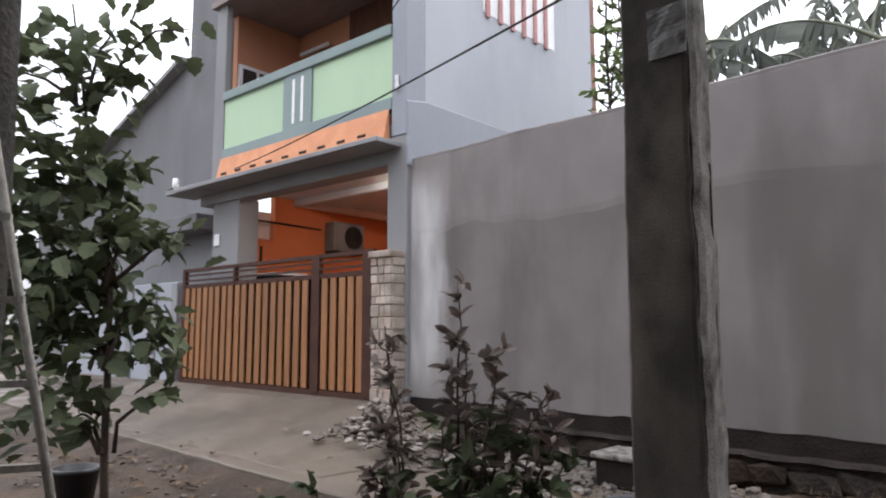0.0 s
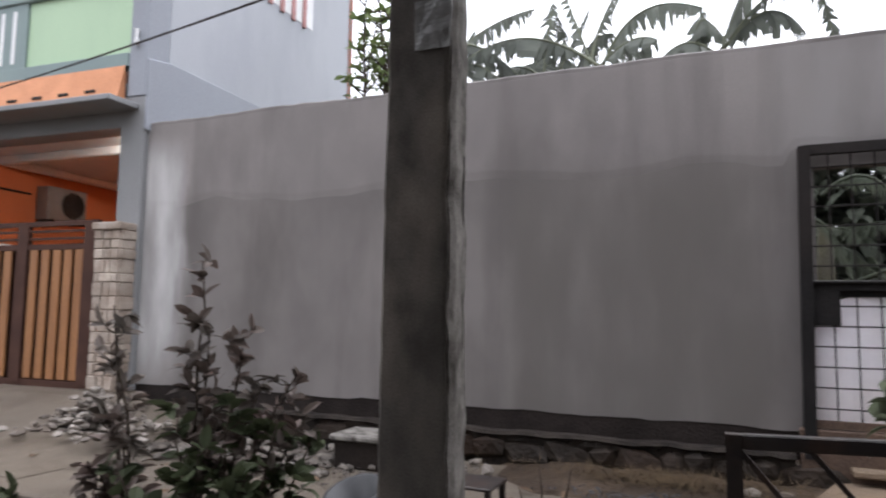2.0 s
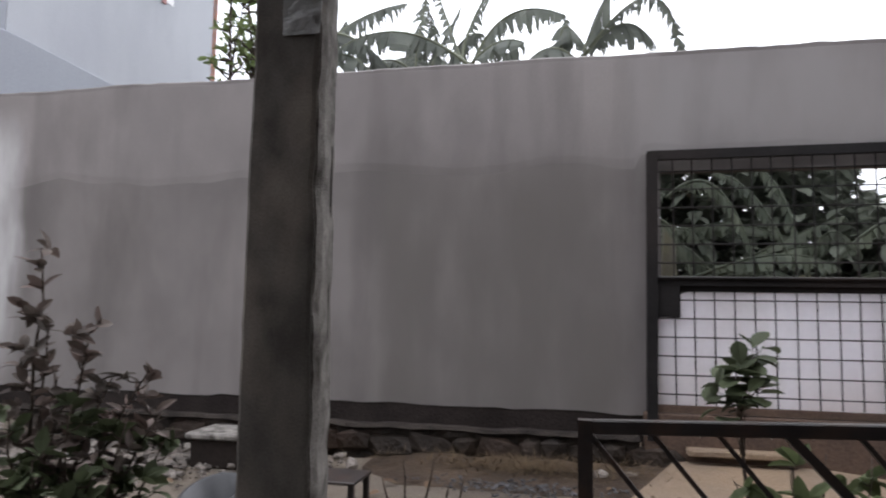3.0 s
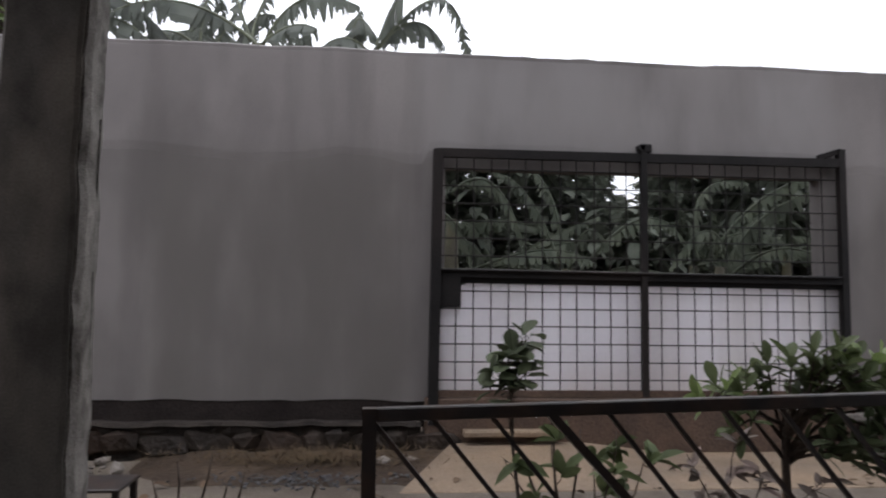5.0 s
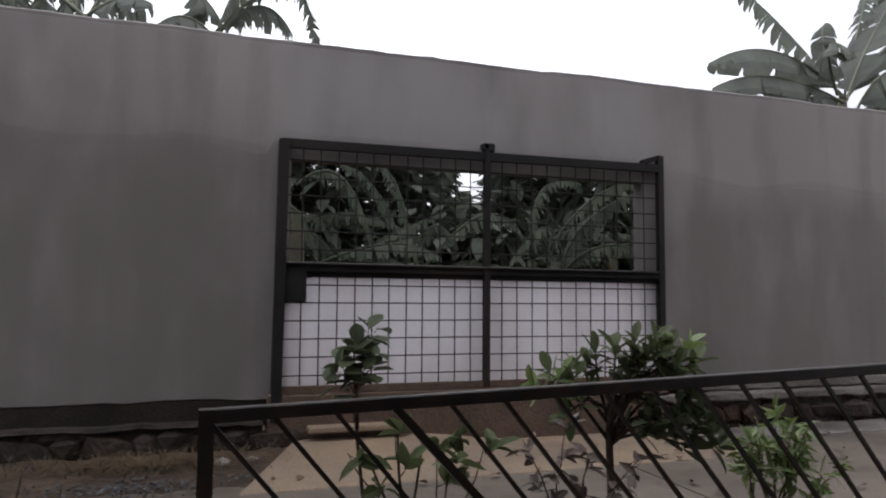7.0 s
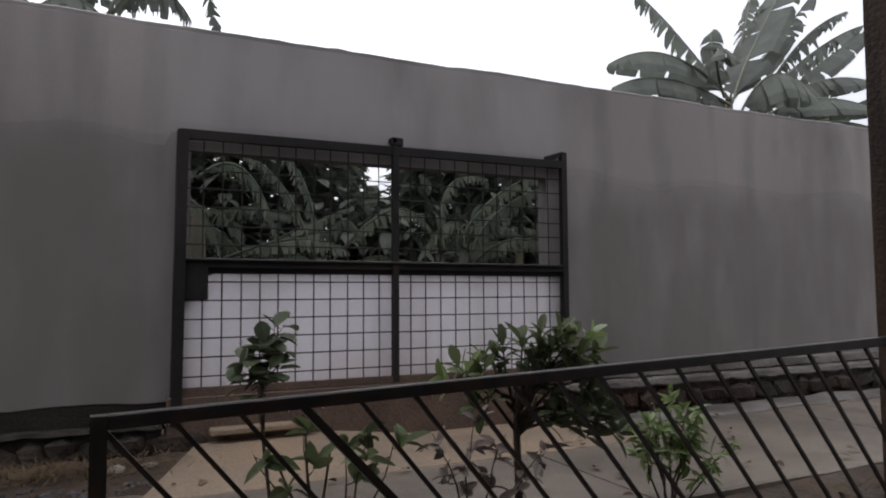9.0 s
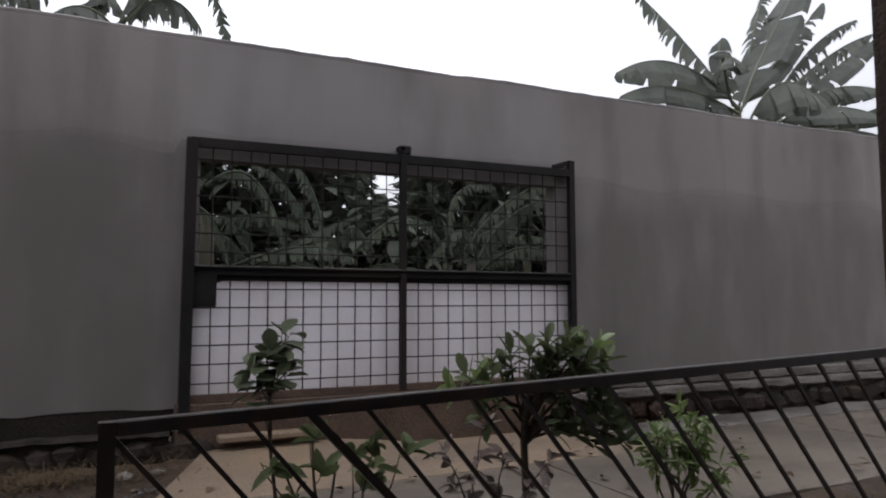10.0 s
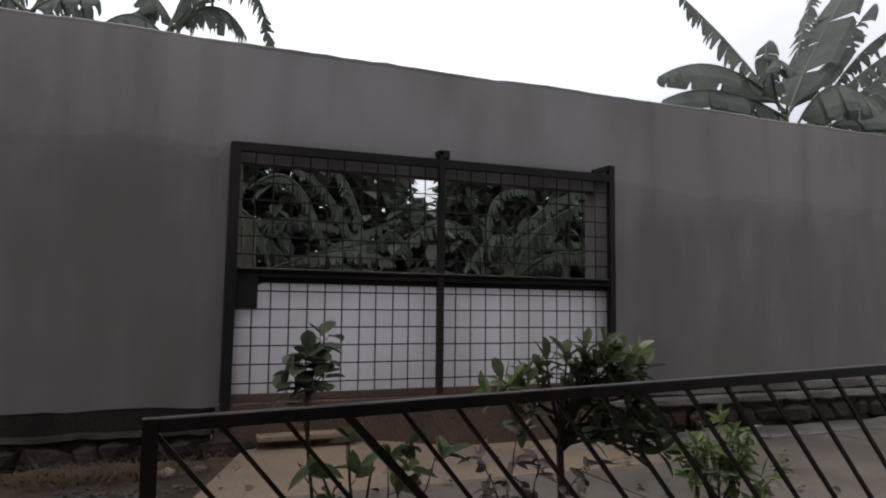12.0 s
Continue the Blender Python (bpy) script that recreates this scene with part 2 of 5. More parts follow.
M_LEAF = material("dark green leaf", (0.0667, 0.0814, 0.044), (0.0943, 0.11, 0.0594), 5, 0.6, grain_depth=0.15, wobble=0.5, bump=0, translucent=0.25)
M_LEAF2 = material("olive brown leaf", (0.1207, 0.1029, 0.08736), (0.1771, 0.1303, 0.1142), 5, 0.6, grain_depth=0.15, wobble=0.5, bump=0, translucent=0.2)
M_LEAF3 = material("fresh green leaf", (0.076, 0.0962, 0.044), (0.104, 0.1221, 0.056), 6, 0.6, grain_depth=0.12, wobble=0.45, bump=0, translucent=0.3)
M_LEAF4 = material("light yellow-green leaf", (0.1495, 0.2075, 0.069), (0.1955, 0.249, 0.092), 6, 0.4, grain_depth=0.12, wobble=0.4, bump=0, translucent=0.3)
M_BANANA = material("banana leaf", (0.126, 0.138, 0.1196), (0.174, 0.1884, 0.1586), 4, 0.6, grain_depth=0.12, wobble=0.4, bump=0, translucent=0.42)
M_WOODS = material("dull green woodland leaf", (0.102, 0.114, 0.09), (0.138, 0.15, 0.12), 3, 0.7, grain_depth=0.12, wobble=0.45, bump=0, translucent=0.45)
# Darker copy of the banana leaf, standing for shade behind the gate.
M_FROND_SHADED = material("banana frond darkened as shade", (0.052, 0.062, 0.044), (0.08, 0.09, 0.062), 3, 0.65, grain_depth=0.15, wobble=0.5, bump=0, translucent=0.3)
M_RIB = material("banana leaf rib", (0.15, 0.165, 0.105), (0.12, 0.13, 0.085), 5, 0.5, grain_depth=0.1)
M_BSTEM = material("banana stem", (0.072, 0.066, 0.036), (0.042, 0.036, 0.024), 5, 0.6, (1, 1, 0.3), grain_depth=0.25)
M_RUBBER = material("black plastic", (0.018, 0.018, 0.02), (0.028, 0.028, 0.03), 8, 0.4, grain_depth=0.15, bump=0.05)
M_TUB = material("slate grey plastic", (0.036, 0.0364, 0.039), (0.027, 0.028, 0.03016), 6, 0.4, grain_depth=0.15, bump=0.05)
M_CASE = material("grey metal casing", (0.28, 0.27, 0.26), (0.22, 0.21, 0.205), 4, 0.5, grain_depth=0.15)
M_FILM = material("dirty clear plastic film", (0.24, 0.235, 0.225), (0.17, 0.165, 0.155), 9, 0.3, (1, 1, 0.4), grain_depth=0.2, translucent=0.2)
M_RED = material("faded red window bar", (0.45, 0.23, 0.22), (0.38, 0.19, 0.18), 5, 0.6, grain_depth=0.1)
M_BRICKBOX = material("dark brown block", (0.0245, 0.018, 0.01485), (0.0175, 0.0126, 0.01045), 4, 0.9, grain_depth=0.4)
M_DROP = bpy.data.materials.new("rain water")
M_DROP.use_nodes = True
M_DROP.node_tree.nodes["Principled BSDF"].inputs["Transmission Weight"].default_value = 1.0
M_DROP.node_tree.nodes["Principled BSDF"].inputs["Roughness"].default_value = 0.02
M_DROP.node_tree.nodes["Principled BSDF"].inputs["IOR"].default_value = 1.33
M_GLOW = bpy.data.materials.new("lamp tube")
M_GLOW.use_nodes = True
M_GLOW.node_tree.nodes["Principled BSDF"].inputs["Emission Color"].default_value = (1.0, 0.95, 0.88, 1)
M_GLOW.node_tree.nodes["Principled BSDF"].inputs["Emission Strength"].default_value = 380.0


# ---- shape helpers ----
rng = random.Random(7)


def box(bm, x0, x1, y0, y1, z0, z1, bevel=0.0):
    vs = [bm.verts.new((x, y, z)) for x in (x0, x1) for y in (y0, y1) for z in (z0, z1)]
    fs = [bm.faces.new([vs[i] for i in q]) for q in ((0, 1, 3, 2), (4, 6, 7, 5), (0, 4, 5, 1), (2, 3, 7, 6), (0, 2, 6, 4), (1, 5, 7, 3))]
    if bevel:
        bmesh.ops.bevel(bm, geom=list({e for f in fs for e in f.edges}), offset=bevel, segments=1, affect="EDGES", clamp_overlap=True)
    return bm


def cube(x0, x1, y0, y1, z0, z1, bevel=0.0):
    return box(bmesh.new(), x0, x1, y0, y1, z0, z1, bevel)


def tube(bm, pts, radii, n=8, caps=True):
    """A round tube along points; radii is one number or one for each point."""
    pts = [Vector(p) for p in pts]
    if not isinstance(radii, (list, tuple)):
        radii = [radii] * len(pts)
    rings, side = [], None
    for i, p in enumerate(pts):
        d = (pts[min(i + 1, len(pts) - 1)] - pts[max(i - 1, 0)]).normalized()
        side = (side - d * side.dot(d)) if side else d.orthogonal()
        side.normalize()
        up = d.cross(side)
        rings.append([bm.verts.new(p + radii[i] * (math.cos(a) * side + math.sin(a) * up)) for a in (2 * math.pi * k / n for k in range(n))])
    for a, b in zip(rings, rings[1:]):
        for k in range(n):
            bm.faces.new((a[k], a[(k + 1) % n], b[(k + 1) % n], b[k]))
    if caps:
        bm.faces.new(rings[0][::-1])
        bm.faces.new(rings[-1])
    return bm


def beam(bm, a, b, w, h, up=(0, 0, 1)):
    """A square bar from a to b, w wide and h high."""
    a, b = Vector(a), Vector(b)
    d = (b - a).normalized()
    s = d.cross(Vector(up)).normalized()
    u = s.cross(d)
    r = []
    for p in (a, b):
        r.append([bm.verts.new(p + s * w / 2 * i + u * h / 2 * j) for i, j in ((-1, -1), (1, -1), (1, 1), (-1, 1))])
    for k in range(4):
        bm.faces.new((r[0][k], r[0][(k + 1) % 4], r[1][(k + 1) % 4], r[1][k]))
    bm.faces.new(r[0][::-1])
    bm.faces.new(r[1])
    return bm


def lump(bm, at, size, seed, flat=0.5):
    """A rough broken piece."""
    start = len(bm.verts)
    r = bmesh.ops.create_icosphere(bm, subdivisions=1, radius=1.0)
    rg = random.Random(seed)
    turn = Euler((rg.uniform(0, 6), rg.uniform(0, 6), rg.uniform(0, 6))).to_matrix()
    sc = Vector((rg.uniform(0.7, 1.3), rg.uniform(0.6, 1.0), rg.uniform(0.4, 0.8)))
    for v in r["verts"]:
        p = turn @ Vector((v.co.x * sc.x, v.co.y * sc.y, v.co.z * sc.z))
        p *= rg.uniform(0.75, 1.15)
        v.co = Vector(at) + Vector((p.x, p.y, p.z * flat)) * size
    return bm


def finish(name, bm, mat, smooth=False):
    me = bpy.data.meshes.new(name)
    bmesh.ops.recalc_face_normals(bm, faces=bm.faces)
    bm.to_mesh(me)
    bm.free()
    if smooth:
        me.polygons.foreach_set("use_smooth", [True] * len(me.polygons))
    me.materials.append(mat)
    return new(name, me)


def part(name, bm, mat, parent, label="", smooth=False, kind=""):
    ob = finish(name, bm, mat, smooth)
    ob.parent = parent
    return tagged(ob, label, kind=kind)


def share(name, data, parent, m):
    """Another piece on the same mesh."""
    ob = new(name, data)
    ob.parent = parent
    ob.matrix_basis = m
    return ob


def thing(name, label, category, m=None, group=""):
    ob = new(name)
    ob.empty_display_size = 0.1
    if m is not None:
        ob.matrix_basis = m
    return tagged(ob, label, category, group)


def structure(name, bm, mat, label, category):
    return tagged(finish(name, bm, mat), label, category, kind="structure")


# ---- ground, road and yard ----
def ground_sheet():
    bm = bmesh.new()
    xs = [-400, -120, -40, -20] + [-14 + 0.4 * i for i in range(66)] + [20, 40, 120, 400]
    ys = [-400, -100, -20, -6] + [-3 + 0.4 * i for i in range(40)] + [18, 30, 100, 400]
    grid = []
    for x in xs:
        row = []
        for y in ys:
            z = -0.1 if y < 2.9 else -0.03
            near = abs(x) < 13 and -3 < y < 13
            if near:
                z += 0.035 * noise.noise((x * 1.3, y * 1.3, 0.0)) + 0.015 * noise.noise((x * 4, y * 4, 3.0))
            if y > 5.5:
                z += 0.05
            row.append(bm.verts.new((x, y, z)))
        grid.append(row)
    for i in range(len(xs) - 1):
        for j in range(len(ys) - 1):
            bm.faces.new((grid[i][j], grid[i + 1][j], grid[i + 1][j + 1], grid[i][j + 1]))
    return bm


structure("ground", ground_sheet(), M_DIRT, "wet brown bare soil with litter", "ground")


def slab(x0, x1, y0, y1, z0, z1, step=0.25, rough=0.02):
    """A poured slab with a slightly ragged outline."""
    bm = bmesh.new()
    n = max(2, int((x1 - x0) / step))
    rows = []
    for i in range(n + 1):
        x = x0 + (x1 - x0) * i / n
        a = y0 + rough * 2 * noise.noise((x * 2.3, y0, 1))
        b = y1 + rough * 3 * noise.noise((x * 1.9, y1, 5))
        rows.append([bm.verts.new(p) for p in ((x, a - 0.01, z0), (x, a, z1 - 0.01), (x, a + 0.02, z1), (x, b - 0.02, z1), (x, b, z1 - 0.01), (x, b, z0))])
    for p, q in zip(rows, rows[1:]):
        for k in range(6):
            bm.faces.new((p[k], p[(k + 1) % 6], q[(k + 1) % 6], q[k]))
    bm.faces.new(rows[0])
    bm.faces.new(rows[-1][::-1])
    return bm


road = new("road")
tagged(road, "worn grey concrete alley slab along the wall", "road", kind="structure")
for a, b in ((-40, -11.0), (-10.985, -6.5), (-6.485, -3.4), (-3.385, -0.4), (-0.385, 2.7), (2.715, 5.7), (5.715, 8.8), (8.815, 14), (14.02, 40)):
    part("slab", slab(a, b, 3.0, 4.75, -0.14, 0.0), M_ROAD, road)

# ramp to the orange house and the sandy ramp before the wire gate
bm = bmesh.new()
n = 28
rows = []
for i in range(n + 1):
    x = -11.5 + 7.0 * i / n
    y1 = 5.05 + (x + 5.7) * 0.06
    k = min(1.0, max(0.0, (-4.5 - x) / 1.2))
    k = k * k * (3 - 2 * k)
    edge = 3.2 + 0.05 * noise.noise((x * 2, 0, 0))
    rows.append([bm.verts.new(p) for p in ((x, edge, -0.02), (x, edge + 0.03, 0.006), (x, 4.2, 0.006 + 0.15 * k), (x, y1 - 0.25, 0.006 + 0.295 * k), (x, y1 + 0.1, 0.006 + 0.33 * k), (x, y1 + 0.1, -0.05))])
for p, q in zip(rows, rows[1:]):
    for k in range(6):
        bm.faces.new((p[k], p[(k + 1) % 6], q[(k + 1) % 6], q[k]))
bm.faces.new(rows[0])
bm.faces.new(rows[-1][::-1])
structure("driveway_ramp", bm, M_ROAD, "pale concrete driveway ramp before the wooden gate", "driveway")
bm = bmesh.new()
rows = []
for i in range(17):
    x = 0.54 + 3.2 * i / 16
    lean = -0.42 * max(0.0, 1 - i / 3)
    k = min(1.0, max(0.0, (2.3 - x) / 0.9))
    top = 0.012 + 0.085 * k * k * (3 - 2 * k)
    rows.append([bm.verts.new(p) for p in ((x + lean, 4.2, -0.03), (x + lean, 4.23, 0.006), (x, 5.1, top), (x, 5.22, top + 0.006), (x, 5.22, -0.03))])
for p, q in zip(rows, rows[1:]):
    for k in range(5):
        bm.faces.new((p[k], p[(k + 1) % 5], q[(k + 1) % 5], q[k]))
bm.faces.new(rows[0])
bm.faces.new(rows[-1][::-1])
structure("gate_ramp", bm, M_RAMP, "sandy concrete ramp before the wire gate", "ramp")


# ---- the long concrete wall ----
WF, WT = 5.3, 0.14
GX0, GX1, GTOP = 0.47, 3.56, 2.195


def wall_piece(bm, x0, x1, z0, ztop, ragged=True, step=0.12):
    """A stretch of wall with an uneven hand-trowelled top."""
    n = max(1, int((x1 - x0) / step))
    rows = []
    for i in range(n + 1):
        x = x0 + (x1 - x0) * i / n
        t = ztop + ((0.022 * noise.noise((x * 1.1, 0, 2)) + 0.012 * noise.noise((x * 6, 0, 7))) if ragged else 0)
        bow = 0.003 * abs(noise.noise((x * 1.7, 1, 0)))
        foot = z0 + (0.02 * noise.noise((x * 2.2, 0, 9)) + 0.012 * noise.noise((x * 9, 0, 9)) if z0 < 1 else 0)
        rows.append([bm.verts.new(p) for p in ((x, WF, foot), (x, WF + bow, 2.15 if z0 < 2.1 else z0 + 0.01), (x, WF, t - 0.015), (x, WF + 0.02, t), (x, WF + WT - 0.02, t), (x, WF + WT, t - 0.02), (x, WF + WT, z0))])
    for p, q in zip(rows, rows[1:]):
        for k in range(7):
            bm.faces.new((p[k], p[(k + 1) % 7], q[(k + 1) % 7], q[k]))
    bm.faces.new(rows[0])
    bm.faces.new(rows[-1][::-1])


bm = bmesh.new()
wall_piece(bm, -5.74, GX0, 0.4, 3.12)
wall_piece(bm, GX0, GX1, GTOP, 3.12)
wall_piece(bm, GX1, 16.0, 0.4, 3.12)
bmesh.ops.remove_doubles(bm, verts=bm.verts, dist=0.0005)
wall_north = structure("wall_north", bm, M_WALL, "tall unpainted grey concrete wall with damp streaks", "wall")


def upper_coat(x0, x1, z, seed, depth):
    """The proud upper coat of render, whose lower edge hangs in shallow scallops."""
    bm = bmesh.new()
    n = int((x1 - x0) / 0.05)
    rows = []
    for i in range(n + 1):
        x = x0 + (x1 - x0) * i / n
        scallop = abs(math.sin(x * 1.55 + seed + 1.1 * noise.noise((x * 0.6, seed, 1))))
        drop = 2.3 if 0.30 < x < 3.72 else z - 0.03 * (x > 3.7) + 0.02 - 0.085 * scallop - 0.02 * abs(noise.noise((x * 2.4, 0, seed)))
        zz = drop - 0.03 * noise.noise((x * 3, seed, 0))
        y = WF - depth * (0.5 + 0.7 * abs(noise.noise((x * 0.9, seed, 5))))
        top = 3.085 + 0.022 * noise.noise((x * 1.1, 0, 2))
        rows.append([bm.verts.new(p) for p in ((x, WF + 0.01, zz - 0.004), (x, WF + 0.002, zz), (x, y, zz + 0.09), (x, y, top - 0.01), (x, WF + 0.01, top))])
    for p, q in zip(rows, rows[1:]):
        for k in range(5):
            bm.faces.new((p[k], p[(k + 1) % 5], q[(k + 1) % 5], q[k]))
    bm.faces.new(rows[0])
    bm.faces.new(rows[-1][::-1])
    return bm


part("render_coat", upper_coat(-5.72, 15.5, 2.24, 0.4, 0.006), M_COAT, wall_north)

bm = cube(-5.74, GX0, WF + 0.006, WF + WT, 0.2, 0.44)
structure("wall_base_beam", bm, M_SLOOF, "dark damp concrete beam at the foot of the wall", "wall base")

foundation = new("wall_foundation")
tagged(foundation, "rough dark stone foundation with a mortar ledge", "foundation", kind="structure")
bm = bmesh.new()
for x0, x1 in ((-5.74, 0.3),):
    n = int((x1 - x0) / 0.08)
    rows = []
    for i in range(n + 1):
        x = x0 + (x1 - x0) * i / n
        y = WF - 0.11 + 0.05 * noise.noise((x * 2.4, 0, 4)) + 0.025 * noise.noise((x * 11, 0, 4))
        z = 0.25 + 0.022 * noise.noise((x * 3.1, 2, 0)) + 0.012 * noise.noise((x * 12, 2, 0))
        rows.append([bm.verts.new(p) for p in ((x, y + 0.08, -0.1), (x, y + 0.05, z - 0.045), (x, y, z - 0.022), (x, y + 0.025, z), (x, WF + 0.1, z + 0.005), (x, WF + 0.1, -0.1))])
    for p, q in zip(rows, rows[1:]):
        for k in range(6):
            bm.faces.new((p[k], p[(k + 1) % 6], q[(k + 1) % 6], q[k]))
    bm.faces.new(rows[0])
    bm.faces.new(rows[-1][::-1])
part("mortar_ledge", bm, M_MORTAR, foundation)


def course(x0, x1, y, z0, z1, seed, chip=0.02):
    """A long mortar course with a broken front edge."""
    bm = bmesh.new()
    n = int((x1 - x0) / 0.09)
    rows = []
    for i in range(n + 1):
        x = x0 + (x1 - x0) * i / n
        f = y + chip * noise.noise((x * 2.1, seed, 0)) + 0.6 * chip * noise.noise((x * 9, seed, 2))
        t = z1 + 0.3 * chip * noise.noise((x * 4, seed, 5))
        b = z0 + 0.8 * chip * noise.noise((x * 5, seed, 8))
        rows.append([bm.verts.new(p) for p in ((x, f + 0.012, b), (x, f, b + 0.015), (x, f + 0.004, t - 0.014), (x, f + 0.018, t), (x, WF + 0.12, t), (x, WF + 0.12, b))])
    for p, q in zip(rows, rows[1:]):
        for k in range(6):
            bm.faces.new((p[k], p[(k + 1) % 6], q[(k + 1) % 6], q[k]))
    bm.faces.new(rows[0])
    bm.faces.new(rows[-1][::-1])
    return bm


part("upper_course", course(3.6, 16.0, WF - 0.03, 0.315, 0.415, 1.0), M_COURSE, foundation, "worn pale mortar course")
part("lower_course", course(3.62, 16.0, WF - 0.13, 0.235, 0.308, 4.0, 0.03), M_COURSE, foundation, "worn pale mortar course")
# rough dark face between and behind the stones
for x0, x1 in ((-5.74, 0.3), (3.7, 16.0)):
    bm = bmesh.new()
    n = int((x1 - x0) / 0.06)
    cols = []
    for i in range(n + 1):
        x = x0 + (x1 - x0) * i / n
        cols.append([bm.verts.new((x, WF - 0.055 - 0.035 * abs(noise.noise((x * 3.4, z * 7, 3))) - 0.02 * noise.noise((x * 11, z * 12, 6)), z)) for z in (-0.1, -0.03, 0.03, 0.08, 0.13, 0.18, 0.235)] + [bm.verts.new((x, WF + 0.1, 0.235)), bm.verts.new((x, WF + 0.1, -0.1))])
    for p, q in zip(cols, cols[1:]):
        for k in range(9):
            bm.faces.new((p[k], p[(k + 1) % 9], q[(k + 1) % 9], q[k]))
    part("rubble_face", bm, M_STONE, foundation)

# ---- wire gate in the wall ----
GY = 5.24
gate = thing("wire_gate", "black steel wire-mesh double gate half backed with white sheet", "gate", Matrix.Translation((0, 0, 0.0126)) @ Matrix.Diagonal((0.989, 1, 0.989, 1)))
bm = bmesh.new()
beam(bm, (0.392, GY, 0.22), (0.412, GY, 2.335), 0.075, 0.1, (0, 1, 0))
part("post", bm, M_GATE, gate)
bm = bmesh.new()
beam(bm, (3.745, GY, 0.22), (3.745, GY, 2.44), 0.055, 0.055, (0, 1, 0))
part("post", bm, M_GATE, gate)
bm = bmesh.new()
beam(bm, (0.40, GY, 2.31), (3.73, GY, 2.325), 0.05, 0.07)
part("top_bar", bm, M_GATE, gate)
bm = bmesh.new()
beam(bm, (0.40, GY, 1.37), (3.72, GY, 1.355), 0.045, 0.06)
part("middle_bar", bm, M_GATE, gate)
bm = bmesh.new()
beam(bm, (0.60, GY + 0.03, 1.318), (3.72, GY + 0.03, 1.306), 0.035, 0.045)
part("sheet_batten", bm, M_GATE, gate)
bm = bmesh.new()
tube(bm, [(0.42, GY - 0.035, 1.395), (3.7, GY - 0.035, 1.38)], 0.012)
part("slide_bolt", bm, M_GATE, gate)
bm = bmesh.new()
beam(bm, (0.40, GY, 0.45), (3.73, GY, 0.445), 0.045, 0.05)
part("bottom_bar", bm, M_SILL, gate)
bm = bmesh.new()
beam(bm, (2.06, GY - 0.01, 0.43), (2.06, GY - 0.01, 2.36), 0.05, 0.05, (0, 1, 0))
part("meeting_stile", bm, M_GATE, gate)
bm = cube(2.03, 2.13, GY - 0.03, GY + 0.04, 2.36, 2.43, 0.008)
box(bm, 2.02, 2.07, GY - 0.03, GY + 0.04, 2.385, 2.42)
part("hinge_lug", bm, M_GATE, gate)
bm = bmesh.new()
beam(bm, (3.58, WF - 0.01, 2.38), (3.745, GY, 2.43), 0.04, 0.04)
beam(bm, (3.62, WF, 2.33), (3.70, GY, 2.335), 0.04, 0.04)
part("wall_bracket", bm, M_GATE, gate)
part("lock_plate", cube(0.40, 0.60, GY - 0.02, GY + 0.02, 1.105, 1.37, 0.006), M_GATE, gate)
wire_v = bpy.data.meshes.new("wire")
bm = tube(bmesh.new(), [(0, 0, 0.45), (0, 0, 2.3)], 0.0054, 5)
bm.to_mesh(wire_v)
bm.free()
wire_v.materials.append(M_GATE)
for x0, x1, n in ((0.43, 2.07, 12), (2.07, 3.73, 12)):
    wire_h = bpy.data.meshes.new("wire")
    bm = tube(bmesh.new(), [(x0, 0, 0), (x1, 0, 0)], 0.0054, 5)
    bm.to_mesh(wire_h)
    bm.free()
    wire_h.materials.append(M_GATE)
    for k in range(1, n):
        share("wire", wire_v, gate, pose(x0 + (x1 - x0) * k / n, GY + 0.02, 0, rng.uniform(-0.05, 0.05), rng.uniform(-0.2, 0.2)))
    for k in range(13):
        share("wire", wire_h, gate, pose(0, GY + 0.013, 0.552 + 0.1365 * k, 0, rng.uniform(-0.12, 0.12)))

# the sheet hangs in shallow vertical waves, a little behind the mesh
bm = bmesh.new()
n = 60
cols = []
for i in range(n + 1):
    x = 0.44 + (3.72 - 0.44) * i / n
    y = GY + 0.042 + 0.004 * math.sin(i * 1.9) + 0.004 * noise.noise((x * 2, 0, 0))
    top = 1.298 + 0.006 * noise.noise((x * 4, 3, 0)) + (0.0 if x > 0.62 else -0.02)
    cols.append([bm.verts.new((x, y, z)) for z in (0.455, 0.9, top)] + [bm.verts.new((x, y + 0.004, top)), bm.verts.new((x, y + 0.004, 0.455))])
for p, q in zip(cols, cols[1:]):
    for k in range(5):
        bm.faces.new((p[k], p[(k + 1) % 5], q[(k + 1) % 5], q[k]))
part("sheet", bm, M_SHEET, gate, "white plastic sheet tied behind the mesh")
structure("gate_sill", cube(0.33, 3.74, 5.2, 5.5, -0.03, 0.425, 0.01), M_SILL, "brown earthen threshold under the wire gate", "threshold")
structure("gate_step", cube(0.61, 1.36, 5.09, 5.21, 0.155, 0.203, 0.01), M_RAMP, "narrow concrete step under the gate", "step")

# ---- the orange house ----
HM = pose(-5.72, 5.25, 0, 0, 0, 3.4)
house = thing("house", "two-storey house with blue-grey walls, mint balcony and orange carport", "house", HM)
# local x runs to the right along the front, so the front lies between x = -4.3 and 0


def hbox(name, mat, x0, x1, y0, y1, z0, z1, label="", bevel=0.0, parent=None):
    return part(name, cube(x0, x1, y0, y1, z0, z1, bevel), mat, parent or house, label)


